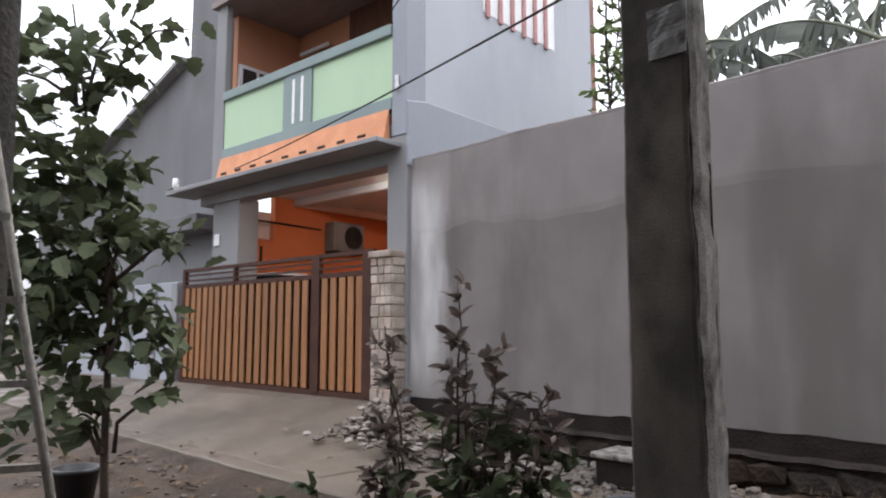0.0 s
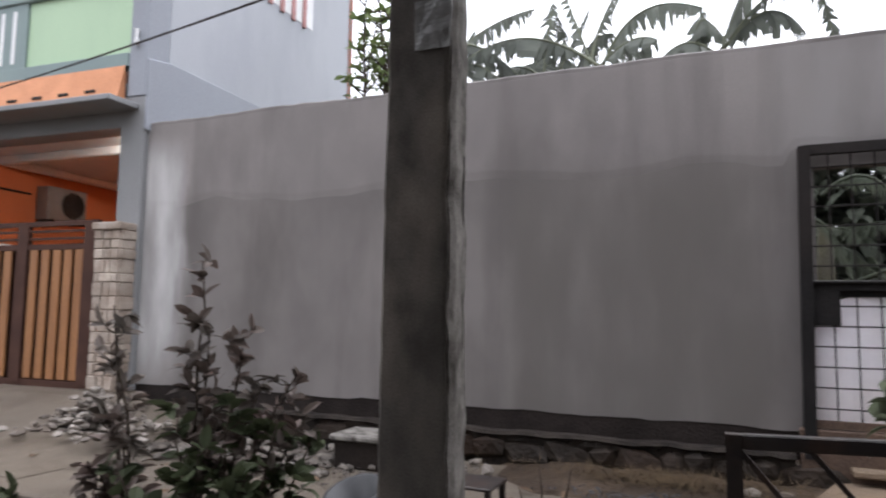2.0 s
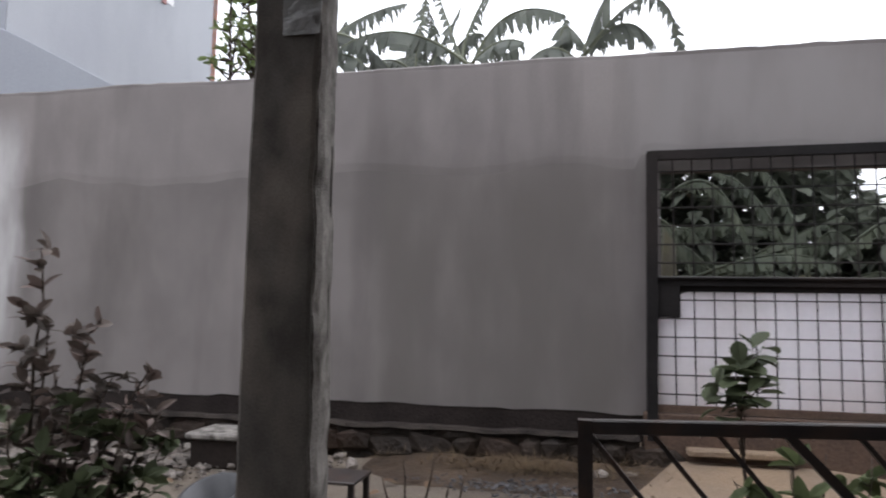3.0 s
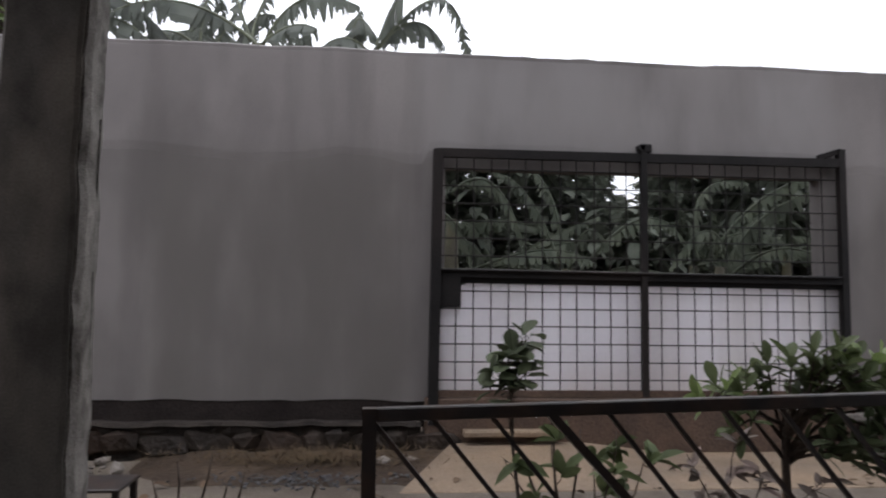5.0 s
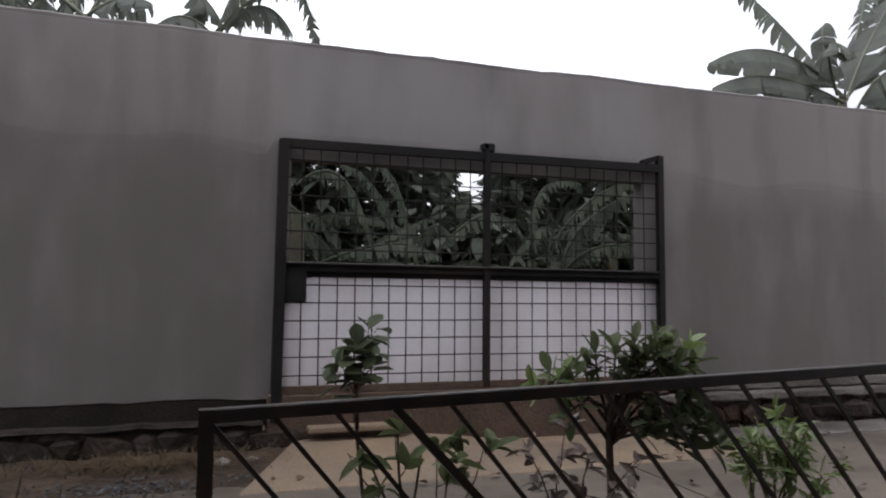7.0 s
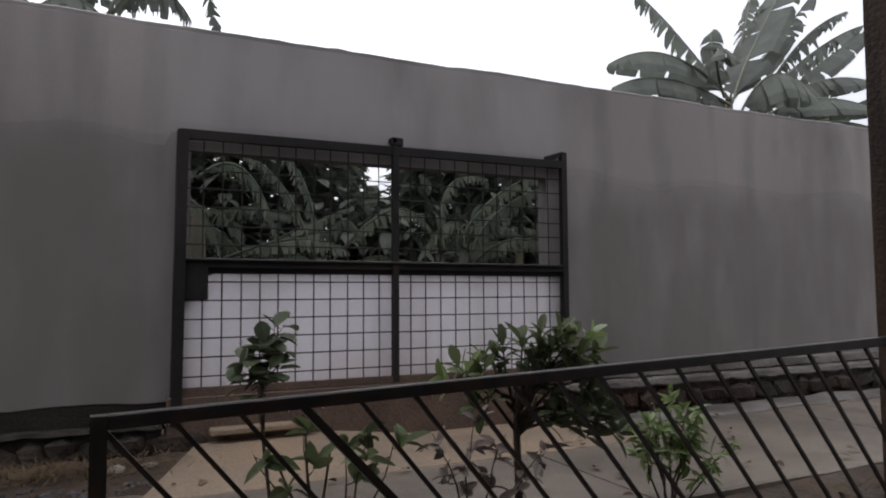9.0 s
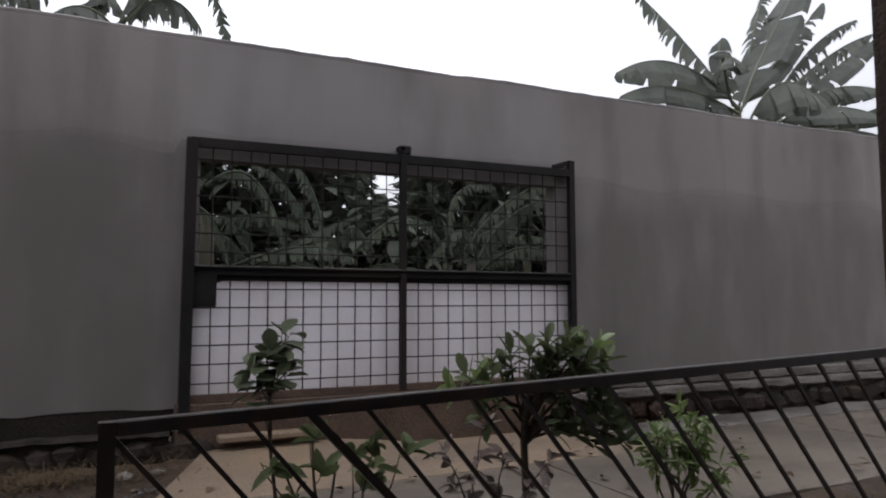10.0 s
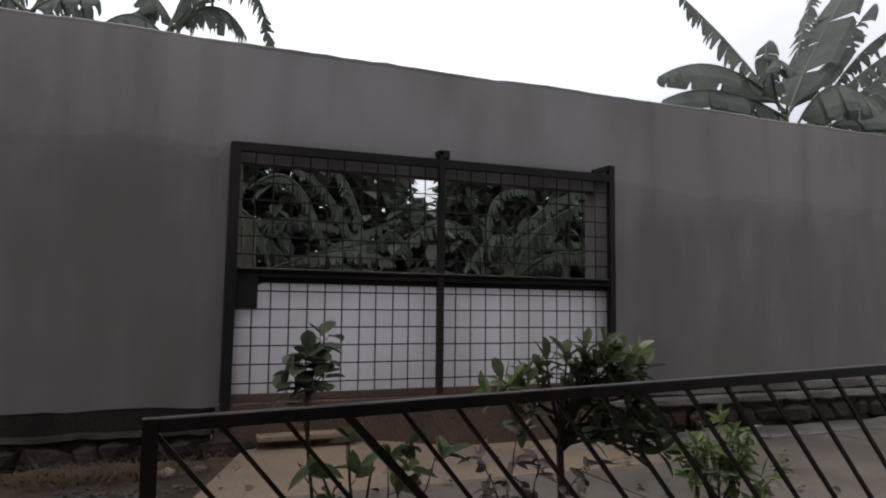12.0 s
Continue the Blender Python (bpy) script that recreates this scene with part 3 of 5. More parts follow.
side_wall = hbox("side_wall", M_BLUE, -0.16, 0.0, 0.3, 4.55, 2.6, 8.0)
hbox("column", M_COL, -0.31, 0.01, -0.02, 0.3, 0.33, 3.4, bevel=0.01)
hbox("column", M_COL, -4.28, -3.56, 0.05, 0.4, 0.33, 3.1, bevel=0.01)
hbox("column", M_COL, -4.24, -3.95, -0.03, 0.08, 3.4, 8.0, bevel=0.01)
hbox("column", M_BLUE2, -0.24, 0.004, -0.03, 0.3, 3.4, 8.0, bevel=0.01)
hbox("beam", M_COL, -4.6, -0.3, 0.0, 0.3, 3.08, 3.42, bevel=0.01)
hbox("balcony_floor", M_GREY, -4.28, -0.16, 0.0, 2.0, 3.42, 3.56)
# haunch of darker render over the garden wall
bm = bmesh.new()
prof = [(-0.02, 3.05), (0.30, 3.02), (0.62, 3.1), (2.3, 3.1), (2.3, 3.86), (0.3, 3.86), (-0.02, 3.8)]
a = [bm.verts.new((0.0, y, z)) for y, z in prof]
b = [bm.verts.new((0.035, y, z - 0.02)) for y, z in prof]
bm.faces.new(a)
bm.faces.new(b[::-1])
for k in range(len(prof)):
    bm.faces.new((a[k], a[(k + 1) % len(prof)], b[(k + 1) % len(prof)], b[k]))
part("render_skirt", bm, M_BLUE2, house)
# balcony parapet
hbox("parapet_cap", M_TEAL, -3.95, -0.24, -0.06, 0.12, 4.66, 4.8, bevel=0.01)
hbox("parapet_base", M_TEAL, -3.95, -0.24, -0.04, 0.1, 3.74, 3.89, bevel=0.006)
hbox("parapet_pier", M_TEAL, -2.4, -1.77, -0.035, 0.1, 3.89, 4.66)
for x0, x1 in ((-3.95, -2.4), (-1.77, -0.24)):
    hbox("parapet_panel", M_GREEN, x0 + 0.005, x1 - 0.005, -0.01, 0.08, 3.885, 4.665, "pale mint painted panel")
for x in (-2.16, -2.01 + 0.04):
    hbox("slot", M_WHITE, x - 0.028, x + 0.028, -0.04, -0.03, 3.95, 4.58, "narrow white slot")
# tiled canopy over the gate
canopy = part("canopy", cube(-4.62, -0.08, -0.42, 0.0, 3.25, 3.31, 0.008), M_COL, house)
bm = bmesh.new()
v = [bm.verts.new(p) for p in ((-3.96, -0.14, 3.35), (-0.27, -0.14, 3.35), (-0.27, -0.045, 3.745), (-3.96, -0.045, 3.745), (-3.96, -0.02, 3.3), (-0.27, -0.02, 3.3))]
for q in ((0, 1, 2, 3), (0, 3, 4), (1, 5, 2), (4, 3, 2, 5), (0, 4, 5, 1)):
    bm.faces.new([v[i] for i in q])
part("tile_roof", bm, M_TILE, canopy, "orange tiled slope")
hole = bpy.data.meshes.new("vent_slot")
bm = cube(-0.07, 0.07, -0.008, 0.012, -0.016, 0.016, 0.004)
bm.to_mesh(hole)
bm.free()
hole.materials.append(M_DARK)
for k in range(9):
    share("vent_slot", hole, canopy, pose(-3.75 + 0.385 * k, -0.118, 3.475, -12))
bm = cube(-4.95, -4.0, -0.41, 0.1, 3.24, 3.315, 0.006)
part("canopy_end", bm, M_COL, house)
# inside the carport
hbox("carport_side_wall", M_ORANGE, -4.34, -4.2, 1.15, 4.6, 0.33, 3.42)
hbox("carport_low_wall", M_ORANGE, -4.34, -4.2, 0.4, 1.15, 0.33, 2.62)
hbox("pale_gap_panel", M_WHITE, -4.42, -4.36, 0.4, 1.2, 2.0, 3.1)
hbox("carport_back_wall", M_ORANGE, -4.34, 0.0, 4.4, 4.55, 0.33, 8.0)
hbox("carport_right_wall", M_ORANGE, -0.2, -0.165, 0.3, 4.4, 0.33, 3.2)
hbox("carport_ceiling", M_WHITE, -4.2, -0.2, 0.3, 4.4, 3.36, 3.41)
hbox("cornice", M_WHITE, -4.2, -0.2, 1.5, 1.6, 3.24, 3.36, bevel=0.02)
hbox("cornice", M_WHITE, -4.2, -4.1, 1.6, 4.4, 3.24, 3.36, bevel=0.02)
structure("carport_floor", cube(-10.1, -5.7, 5.02, 9.7, -0.05, 0.33), M_ROAD, "concrete carport floor", "floor")
for y in (0.62, 0.86):
    hbox("wall_vent", M_DARK, -4.2, -4.192, y, y + 0.05, 2.2, 2.5)
hbox("upper_back_wall", M_SALMON, -4.28, -0.16, 1.5, 1.64, 3.56, 8.0)
hbox("brown_door", M_BROWN, -2.7, -0.18, 1.42, 1.5, 3.56, 7.0)
hbox("upper_left_wall", M_SALMON, -4.27, -4.15, 0.3, 1.5, 3.56, 8.0)
win = hbox("window", M_WHITE, -4.15, -4.10, 0.32, 1.0, 4.8, 5.42, "white window frame")
hbox("pane", M_DARK, -4.105, -4.095, 0.38, 0.63, 4.86, 5.36, parent=win)
hbox("pane", M_DARK, -4.105, -4.095, 0.69, 0.94, 4.86, 5.36, parent=win)
hbox("upper_ceiling", M_EAVE, -4.3, 0.0, -0.1, 1.5, 6.25, 6.35)
hbox("balcony_lamp", M_WHITE, -3.95, -3.2, 1.38, 1.42, 5.82, 5.88)
hbox("roof_slab", M_GREY, -4.5, 0.1, -0.2, 4.7, 8.0, 8.15)
# red window bars high on the side wall
w2 = hbox("side_window", M_WHITE, -0.01, 0.005, 1.45, 3.25, 5.42, 6.6, "pale window recess")
for k in range(6):
    hbox("window_bar", M_RED, 0.005, 0.03, 1.5 + 0.29 * k, 1.58 + 0.29 * k, 5.36, 6.7, "faded red bar", parent=w2)
ins = thing("cable_insulator", "white porcelain cable insulator on the house corner", "insulator", HM)
part("body", tube(bmesh.new(), [(-0.12, -0.06, 3.95), (-0.12, -0.06, 4.0), (-0.12, -0.06, 4.02), (-0.12, -0.06, 4.12)], [0.022, 0.03, 0.018, 0.024], 10), M_WHITE, ins)

ac = thing("air_conditioner", "grey outdoor air conditioner unit hung on the orange wall", "air conditioner", HM @ pose(-4.2, 2.55, 2.78))
part("casing", cube(0.02, 0.28, -0.36, 0.36, -0.26, 0.26, 0.015), M_CASE, ac)
bm = bmesh.new()
for r in (0.21, 0.16, 0.11, 0.06):
    tube(bm, [(0.285, 0.1 + r * math.cos(a), r * math.sin(a)) for a in (2 * math.pi * k / 20 for k in range(21))], 0.006, 5, False)
part("fan_grille", bm, M_DARK, ac, "dark round fan grille")
bm = bmesh.new()
tube(bm, [(0.278, 0.1, 0), (0.283, 0.1, 0)], 0.2, 20)
part("fan", bm, M_DARK, ac)
for y in (-0.3, 0.3):
    part("bracket", cube(0.0, 0.34, y - 0.02, y + 0.02, -0.30, -0.26), M_DARK, ac)
tube_lamp = thing("ceiling_lamp", "bright white tube lamp on the carport ceiling", "lamp", HM)
part("holder", cube(-1.35, -0.35, 1.0, 1.08, 3.32, 3.36, 0.006), M_WHITE, tube_lamp)
part("tube", tube(bmesh.new(), [(-1.3, 1.04, 3.3), (-0.4, 1.04, 3.3)], 0.018, 10), M_GLOW, tube_lamp, smooth=True)
pipe = thing("drain_pipe", "thin dark pipe running along the orange wall", "pipe", HM)
part("pipe", tube(bmesh.new(), [(-4.18, 0.45, 2.92), (-4.18, 2.1, 2.9)], 0.016), M_DARK, pipe)
lamp = thing("carport_lamp", "round white wall lamp under the beam", "lamp", HM)
part("globe", tube(bmesh.new(), [(-3.9, 0.5, 2.98), (-3.9, 0.42, 2.98), (-3.9, 0.38, 2.98)], [0.05, 0.075, 0.03], 12), M_WHITE, lamp)
spot = thing("outdoor_lamp", "small white outdoor lamp at the canopy end", "lamp", HM)
part("shade", tube(bmesh.new(), [(-4.72, -0.36, 3.32), (-4.72, -0.36, 3.38), (-4.70, -0.38, 3.50)], [0.03, 0.055, 0.04], 12), M_WHITE, spot, smooth=True)
part("arm", tube(bmesh.new(), [(-4.95, -0.36, 3.33), (-4.85, -0.36, 3.35), (-4.72, -0.36, 3.36)], 0.015, 6), M_DARK, spot)
plate = thing("meter_plate", "small white notice plate on the column", "sign", HM)
part("plate", cube(-4.2, -4.05, 0.03, 0.05, 2.42, 2.6, 0.004), M_WHITE, plate)
mot = thing("shrouded_cabinet", "dark violet cabinet standing behind the gate", "cabinet", HM)
part("body", cube(-3.9, -3.2, 0.5, 1.0, 0.33, 1.95, 0.02), M_TUB, mot)
part("top", cube(-3.95, -3.15, 0.45, 1.05, 1.95, 1.99, 0.006), M_WHITE, mot)

# sliding gate with upright planks
hg = thing("wooden_gate", "sliding gate of honey-coloured planks in a dark brown steel frame", "gate", HM)
GB, GT = 0.36, 2.07
gy = -0.12
bm = bmesh.new()
beam(bm, (-4.75, gy, GB), (-0.40, gy, GB), 0.05, 0.08)
part("bottom_rail", bm, M_GFRAME, hg)
bm = bmesh.new()
beam(bm, (-4.75, gy, 1.80), (-0.40, gy, 1.80), 0.05, 0.06)
part("middle_rail", bm, M_GFRAME, hg)
for z in (1.89, 1.97):
    bm = bmesh.new()
    beam(bm, (-4.75, gy, z), (-0.40, gy, z), 0.03, 0.025)
    part("thin_rail", bm, M_GFRAME, hg)
bm = bmesh.new()
beam(bm, (-4.75, gy, GT - 0.02), (-0.40, gy, GT - 0.02), 0.05, 0.05)
part("top_rail", bm, M_GFRAME, hg)
for x, w in ((-4.72, 0.08), (-1.45, 0.15), (-0.49, 0.17), (-3.3, 0.05)):
    bm = bmesh.new()
    z0 = GB if w > 0.06 else 1.8
    beam(bm, (x, gy - 0.005, z0), (x, gy - 0.005, GT), w, 0.06, (0, 1, 0))
    part("stile", bm, M_GFRAME, hg)
part("backing", cube(-4.72, -0.42, gy + 0.03, gy + 0.04, GB, 1.8), M_GFRAME, hg)
plank = bpy.data.meshes.new("plank")
bm = cube(-0.056, 0.056, -0.012, 0.012, 0.41, 1.77, 0.006)
bm.to_mesh(plank)
bm.free()
plank.materials.append(M_PLANK)
for k in range(18):
    share("plank", plank, hg, pose(-4.62 + 0.1735 * k, gy - 0.012 + rng.uniform(-0.003, 0.003), 0, 0, rng.uniform(-0.25, 0.25)))
for k in range(5):
    share("plank", plank, hg, pose(-1.28 + 0.160 * k, gy - 0.012 + rng.uniform(-0.003, 0.003), 0, 0, rng.uniform(-0.25, 0.25)))

pillar = thing("gate_pillar", "slim gate pillar clad in pale rough stones", "pillar", HM)
part("core", cube(-0.355, -0.035, -0.2, 0.0, 0.3, 1.95), M_CLAD, pillar)
part("cap", cube(-0.385, -0.01, -0.25, 0.0, 1.95, 2.03, 0.012), M_CLAD, pillar)
zz = 0.34
k = 0
while zz < 1.9:
    h = min(rng.uniform(0.09, 0.15), 1.95 - zz)
    cuts = sorted([-0.36, -0.03, -0.36 + rng.uniform(0.08, 0.15), -0.03 - rng.uniform(0.06, 0.12)])
    for a, b in zip(cuts, cuts[1:]):
        if b - a > 0.03:
            d = rng.uniform(0.012, 0.035)
            part("stone", cube(a + 0.004, b - 0.004, -0.2 - d, -0.195, zz + 0.004, zz + h - 0.004, 0.008), M_CLAD, pillar)
    part("stone", cube(-0.04, -0.015 + rng.uniform(-0.01, 0.01), -0.2, -0.01, zz + 0.004, zz + h - 0.004, 0.006), M_CLAD, pillar)
    zz += h

# neighbouring grey house beyond, its low white fence
nb = thing("neighbour_house", "plain grey plastered neighbouring house with sloping roofline", "house", HM)
bm = bmesh.new()
prof = [(-13.0, 0.3), (-4.75, 0.3), (-4.75, 7.6), (-5.95, 7.6), (-5.95, 5.95), (-8.9, 5.25), (-13.0, 3.6)]
a = [bm.verts.new((x, 0.45, z)) for x, z in prof]
b = [bm.verts.new((x, 0.65, z)) for x, z in prof]
bm.faces.new(a)
bm.faces.new(b[::-1])
for k in range(len(prof)):
    bm.faces.new((a[k], a[(k + 1) % len(prof)], b[(k + 1) % len(prof)], b[k]))
part("wall", bm, M_GREY, nb)
bm = bmesh.new()
beam(bm, (-5.95, 0.5, 6.0), (-13.1, 0.5, 3.65), 0.5, 0.08)
part("roof_edge", bm, M_COL, nb)
part("awning", cube(-6.6, -4.7, 0.0, 0.45, 2.75, 3.0, 0.01), M_GREY, nb)
nf = thing("white_fence", "low pale painted wall with grey posts beside the gate", "fence", HM)
part("wall", cube(-9.5, -5.0, -0.1, 0.0, 0.3, 1.9, 0.01), M_BLUE2, nf)
for x in (-5.05, -5.75, -6.6):
    part("post", cube(x - 0.09, x + 0.09, -0.14, -0.1, 0.3, 1.88, 0.01), M_COL, nf)

# ---- black slanting-bar fence ----
F0, F1 = Vector((-0.072, 2.437, 0.772)), Vector((3.73, 2.313, 0.9))
fence = thing("steel_fence", "wet dark steel fence with slanting bars", "fence")
fd = (F1 - F0)
flen = math.hypot(fd.x, fd.y)


def on_fence(s, z=None):
    p = F0 + fd * (s / flen)
    return Vector((p.x, p.y, p.z if z is None else z))


bm = bmesh.new()
beam(bm, on_fence(0.05) + Vector((0, 0, -0.02)), F1 + Vector((0, 0, -0.02)), 0.045, 0.046)
bmesh.ops.bevel(bm, geom=bm.edges[:], offset=0.004, segments=1, affect="EDGES")
part("top_rail", bm, M_STEEL, fence)
bm = bmesh.new()
beam(bm, F0 + Vector((0.025, 0, 0.003)), (F0.x + 0.025, F0.y, -0.12), 0.05, 0.05, (0, 1, 0))
part("post", bm, M_STEEL, fence)
bm = bmesh.new()
beam(bm, on_fence(0.0, -0.02), on_fence(flen, -0.0), 0.04, 0.04)
part("bottom_rail", bm, M_STEEL, fence)
for k in range(-3, 20):
    s = 0.03 + 0.2075 * k
    if k == 3:
        continue
    run = 0.62
    a, b = on_fence(s), on_fence(s + run, 0.0)
    a.z -= 0.035
    if s < 0.02:
        cut = (0.02 - s) / run
        a = a.lerp(b, cut)
    if s + run > flen:
        b = a.lerp(b, max(0.02, (flen - s) / run))
    bm = bmesh.new()
    beam(bm, a, b, 0.016, 0.016, (0, 1, 0))
    part("bar", bm, M_STEEL, fence)
bm = bmesh.new()
beam(bm, on_fence(0.655, 0.76), on_fence(1.36, 0.0), 0.03, 0.045, (0, 1, 0))
part("brace", bm, M_STEEL, fence)

# beads of rain hanging under the top rail
bm = bmesh.new()
rgd = random.Random(88)
for k in range(26):
    p = on_fence(rgd.uniform(0.1, flen - 0.1)) + Vector((0, rgd.uniform(-0.022, -0.01), -0.045))
    r = bmesh.ops.create_icosphere(bm, subdivisions=1, radius=rgd.uniform(0.0022, 0.004))
    for v in r["verts"]:
        v.co = Vector((v.co.x, v.co.y, v.co.z * 1.35)) + p
tagged(finish("rain_drops", bm, M_DROP, smooth=True), "clear beads of rain hanging under the fence rail", "water drops", kind="stuff")

# ---- posts near the camera ----
pole = thing("concrete_post", "old dark concrete post with a chipped pale side", "post")
bm = bmesh.new()
rows = []
n = 60
for i in range(n + 1):
    z = -0.15 + 3.1 * i / n
    t = 0.004 * noise.noise((0, 0, z * 7)) + 0.005 * noise.noise((2, 0, z * 19)) + 0.008 * noise.noise((3, 0, z * 1.3))
    r = 0.007 * noise.noise((5, 1, z * 9)) + 0.010 * noise.noise((9, 1, z * 2.2))
    x0, x1 = -1.052 + t + 0.004 * (z - 1.2), -0.832 + r - 0.006 * (z - 1.2)
    rows.append([bm.verts.new(p) for p in ((x0 + 0.012, 1.9, z), (x1 - 0.01, 1.9, z), (x1, 1.91, z), (x1 + 0.002, 2.04, z), (x0, 2.04, z), (x0, 1.912, z))])
for p, q in zip(rows, rows[1:]):
    for k in range(6):
        f = bm.faces.new((p[k], p[(k + 1) % 6], q[(k + 1) % 6], q[k]))
bm.faces.new(rows[0][::-1])
bm.faces.new(rows[-1])
part("shaft", bm, M_POLE, pole)
bm = bmesh.new()
rows = []
for i in range(91):
    z = -0.15 + 3.1 * i / 90
    r = 0.007 * noise.noise((5, 1, z * 9)) + 0.010 * noise.noise((9, 1, z * 2.2))
    x = -0.826 + r - 0.006 * (z - 1.2)
    w = 0.006 * noise.noise((1, 4, z * 11))
    rows.append([bm.verts.new(p) for p in ((x - 0.012, 1.914 + w, z), (x + w, 1.918 + abs(w), z), (x + 0.008 + 0.5 * w, 1.95, z), (x + 0.006 - 0.6 * w, 2.0, z), (x + 0.004, 2.045, z), (x - 0.012, 2.045, z))])
for p, q in zip(rows, rows[1:]):
    for k in range(6):
        bm.faces.new((p[k], p[(k + 1) % 6], q[(k + 1) % 6], q[k]))
part("chipped_side", bm, M_CHIP, pole, "pale chipped concrete side")
# Thin dark tube stands in for the crack along the post's edge.
bm = bmesh.new()
tube(bm, [(-0.824 + 0.006 * noise.noise((z * 5, 0, 0)), 2.02, z) for z in (0.85, 0.95, 1.05, 1.15, 1.25, 1.35, 1.5, 1.65)], 0.003, 5)
part("crack_line", bm, M_DARK, pole)
bm = bmesh.new()
rows = []
for i in range(13):
    z = 1.97 + 0.16 * i / 12
    u = 0.004 * noise.noise((0, 7, z * 30))
    rows.append([bm.verts.new((x + 0.008 * noise.noise((x * 9, z * 14, 0)), 1.893 + 0.006 * noise.noise((x * 25, z * 25, 2)), z)) for x in (-0.945, -0.915, -0.88, -0.85, -0.822)])
for p, q in zip(rows, rows[1:]):
    for k in range(4):
        bm.faces.new((p[k], p[k + 1], q[k + 1], q[k]))
ob = part("plastic_scrap", bm, M_FILM, pole, "torn translucent plastic film")
md = ob.modifiers.new("thick", "SOLIDIFY")
md.thickness = 0.002

post = thing("wooden_post", "dark brown weathered timber post at the fence end", "post")
bm = bmesh.new()
rows = []
for i in range(31):
    z = -0.12 + 3.07 * i / 30
    t = 0.006 * noise.noise((2, 2, z * 3))
    k = 3.71
    rows.append([bm.verts.new(p) for p in ((k + t, 2.22, z), (k + 0.19 + t, 2.2, z), (k + 0.2, 2.4, z), (k + 0.01 + t, 2.4, z))])
for p, q in zip(rows, rows[1:]):
    for k in range(4):
        bm.faces.new((p[k], p[(k + 1) % 4], q[(k + 1) % 4], q[k]))
bm.faces.new(rows[0][::-1])
bm.faces.new(rows[-1])
bmesh.ops.bevel(bm, geom=[e for e in bm.edges if abs(e.verts[0].co.z - e.verts[1].co.z) > 0.05], offset=0.01, segments=1, affect="EDGES")
part("shaft", bm, M_POST, post)

trunk_post = thing("dark_trunk", "thick dark wet trunk beside the ladder", "trunk")
part("trunk", tube(bmesh.new(), [(-2.68 + 0.02 * noise.noise((z, 0, 0)), 0.47 + 0.03 * noise.noise((0, z, 0)), z) for z in (-0.2, 0.3, 0.8, 1.3, 1.8, 2.3, 2.8, 3.3, 4.0)],
                        [0.17, 0.15, 0.14, 0.135, 0.13, 0.13, 0.125, 0.12, 0.11], 16), M_TRUNK, trunk_post, smooth=True)
ladder = thing("ladder", "weathered grey bamboo ladder leaning on the trunk", "ladder")
lt, lb = Vector((-2.152, 0.43, 1.72)), Vector((-2.106, 0.78, -0.1))
off = Vector((-0.16, -0.36, 0.0))
for o in (Vector((0, 0, 0)), off):
    part("rail", tube(bmesh.new(), [lt + o, lt.lerp(lb, 0.5) + o + Vector((0.006, 0, 0)), lb + o], [0.012, 0.013, 0.014], 10), M_LADDER, ladder, smooth=True)
for k in range(7):
    p = lb.lerp(lt, 0.1 + 0.126 * k)
    bm = bmesh.new()
    beam(bm, p - off * 0.03, p + off * 1.05, 0.03, 0.02)
    part("rung", bm, M_LADDER, ladder)


# ---- plants ----
def leaf(bm, base, ahead, up, length, width, shape="oval", fold=0.25, droop=0.3):
    """One leaf as two folded halves; lobed leaves have a toothed outline."""
    ahead = ahead.normalized()
    side = ahead.cross(up)
    if side.length < 1e-4:
        side = ahead.orthogonal()
    side.normalize()
    top = side.cross(ahead)
    if shape == "lobed":
        prof = ((0.0, 0.12), (0.12, 0.42), (0.3, 0.36), (0.42, 0.5), (0.6, 0.34), (0.74, 0.36), (0.88, 0.12), (1.0, 0.0))
    elif shape == "slim":
        prof = ((0.0, 0.04), (0.25, 0.4), (0.55, 0.5), (0.8, 0.28), (1.0, 0.0))
    elif shape == "broad":
        prof = ((0.0, 0.05), (0.15, 0.2), (0.4, 0.44), (0.65, 0.5), (0.85, 0.36), (0.96, 0.14), (1.0, 0.0))
    else:
        prof = ((0.0, 0.06), (0.2, 0.4), (0.5, 0.5), (0.78, 0.34), (1.0, 0.0))
    mid, left, right = [], [], []
    for t, w in prof:
        c = base + ahead * (length * t) - top * (droop * length * t * t)
        mid.append(bm.verts.new(c))
        if w > 0:
            rise = top * (fold * w * width)
            left.append(bm.verts.new(c + side * (w * width) + rise))
            right.append(bm.verts.new(c - side * (w * width) + rise))
    for edge in (left, right):
        for k in range(len(edge) - 1):
            bm.faces.new((mid[k], mid[k + 1], edge[k + 1], edge[k]))
        bm.faces.new((mid[len(edge) - 1], mid[-1], edge[-1]))


def rand_dir(rg, low=-0.5, high=0.9):
    a = rg.uniform(0, 2 * math.pi)
    return Vector((math.cos(a), math.sin(a), rg.uniform(low, high))).normalized()


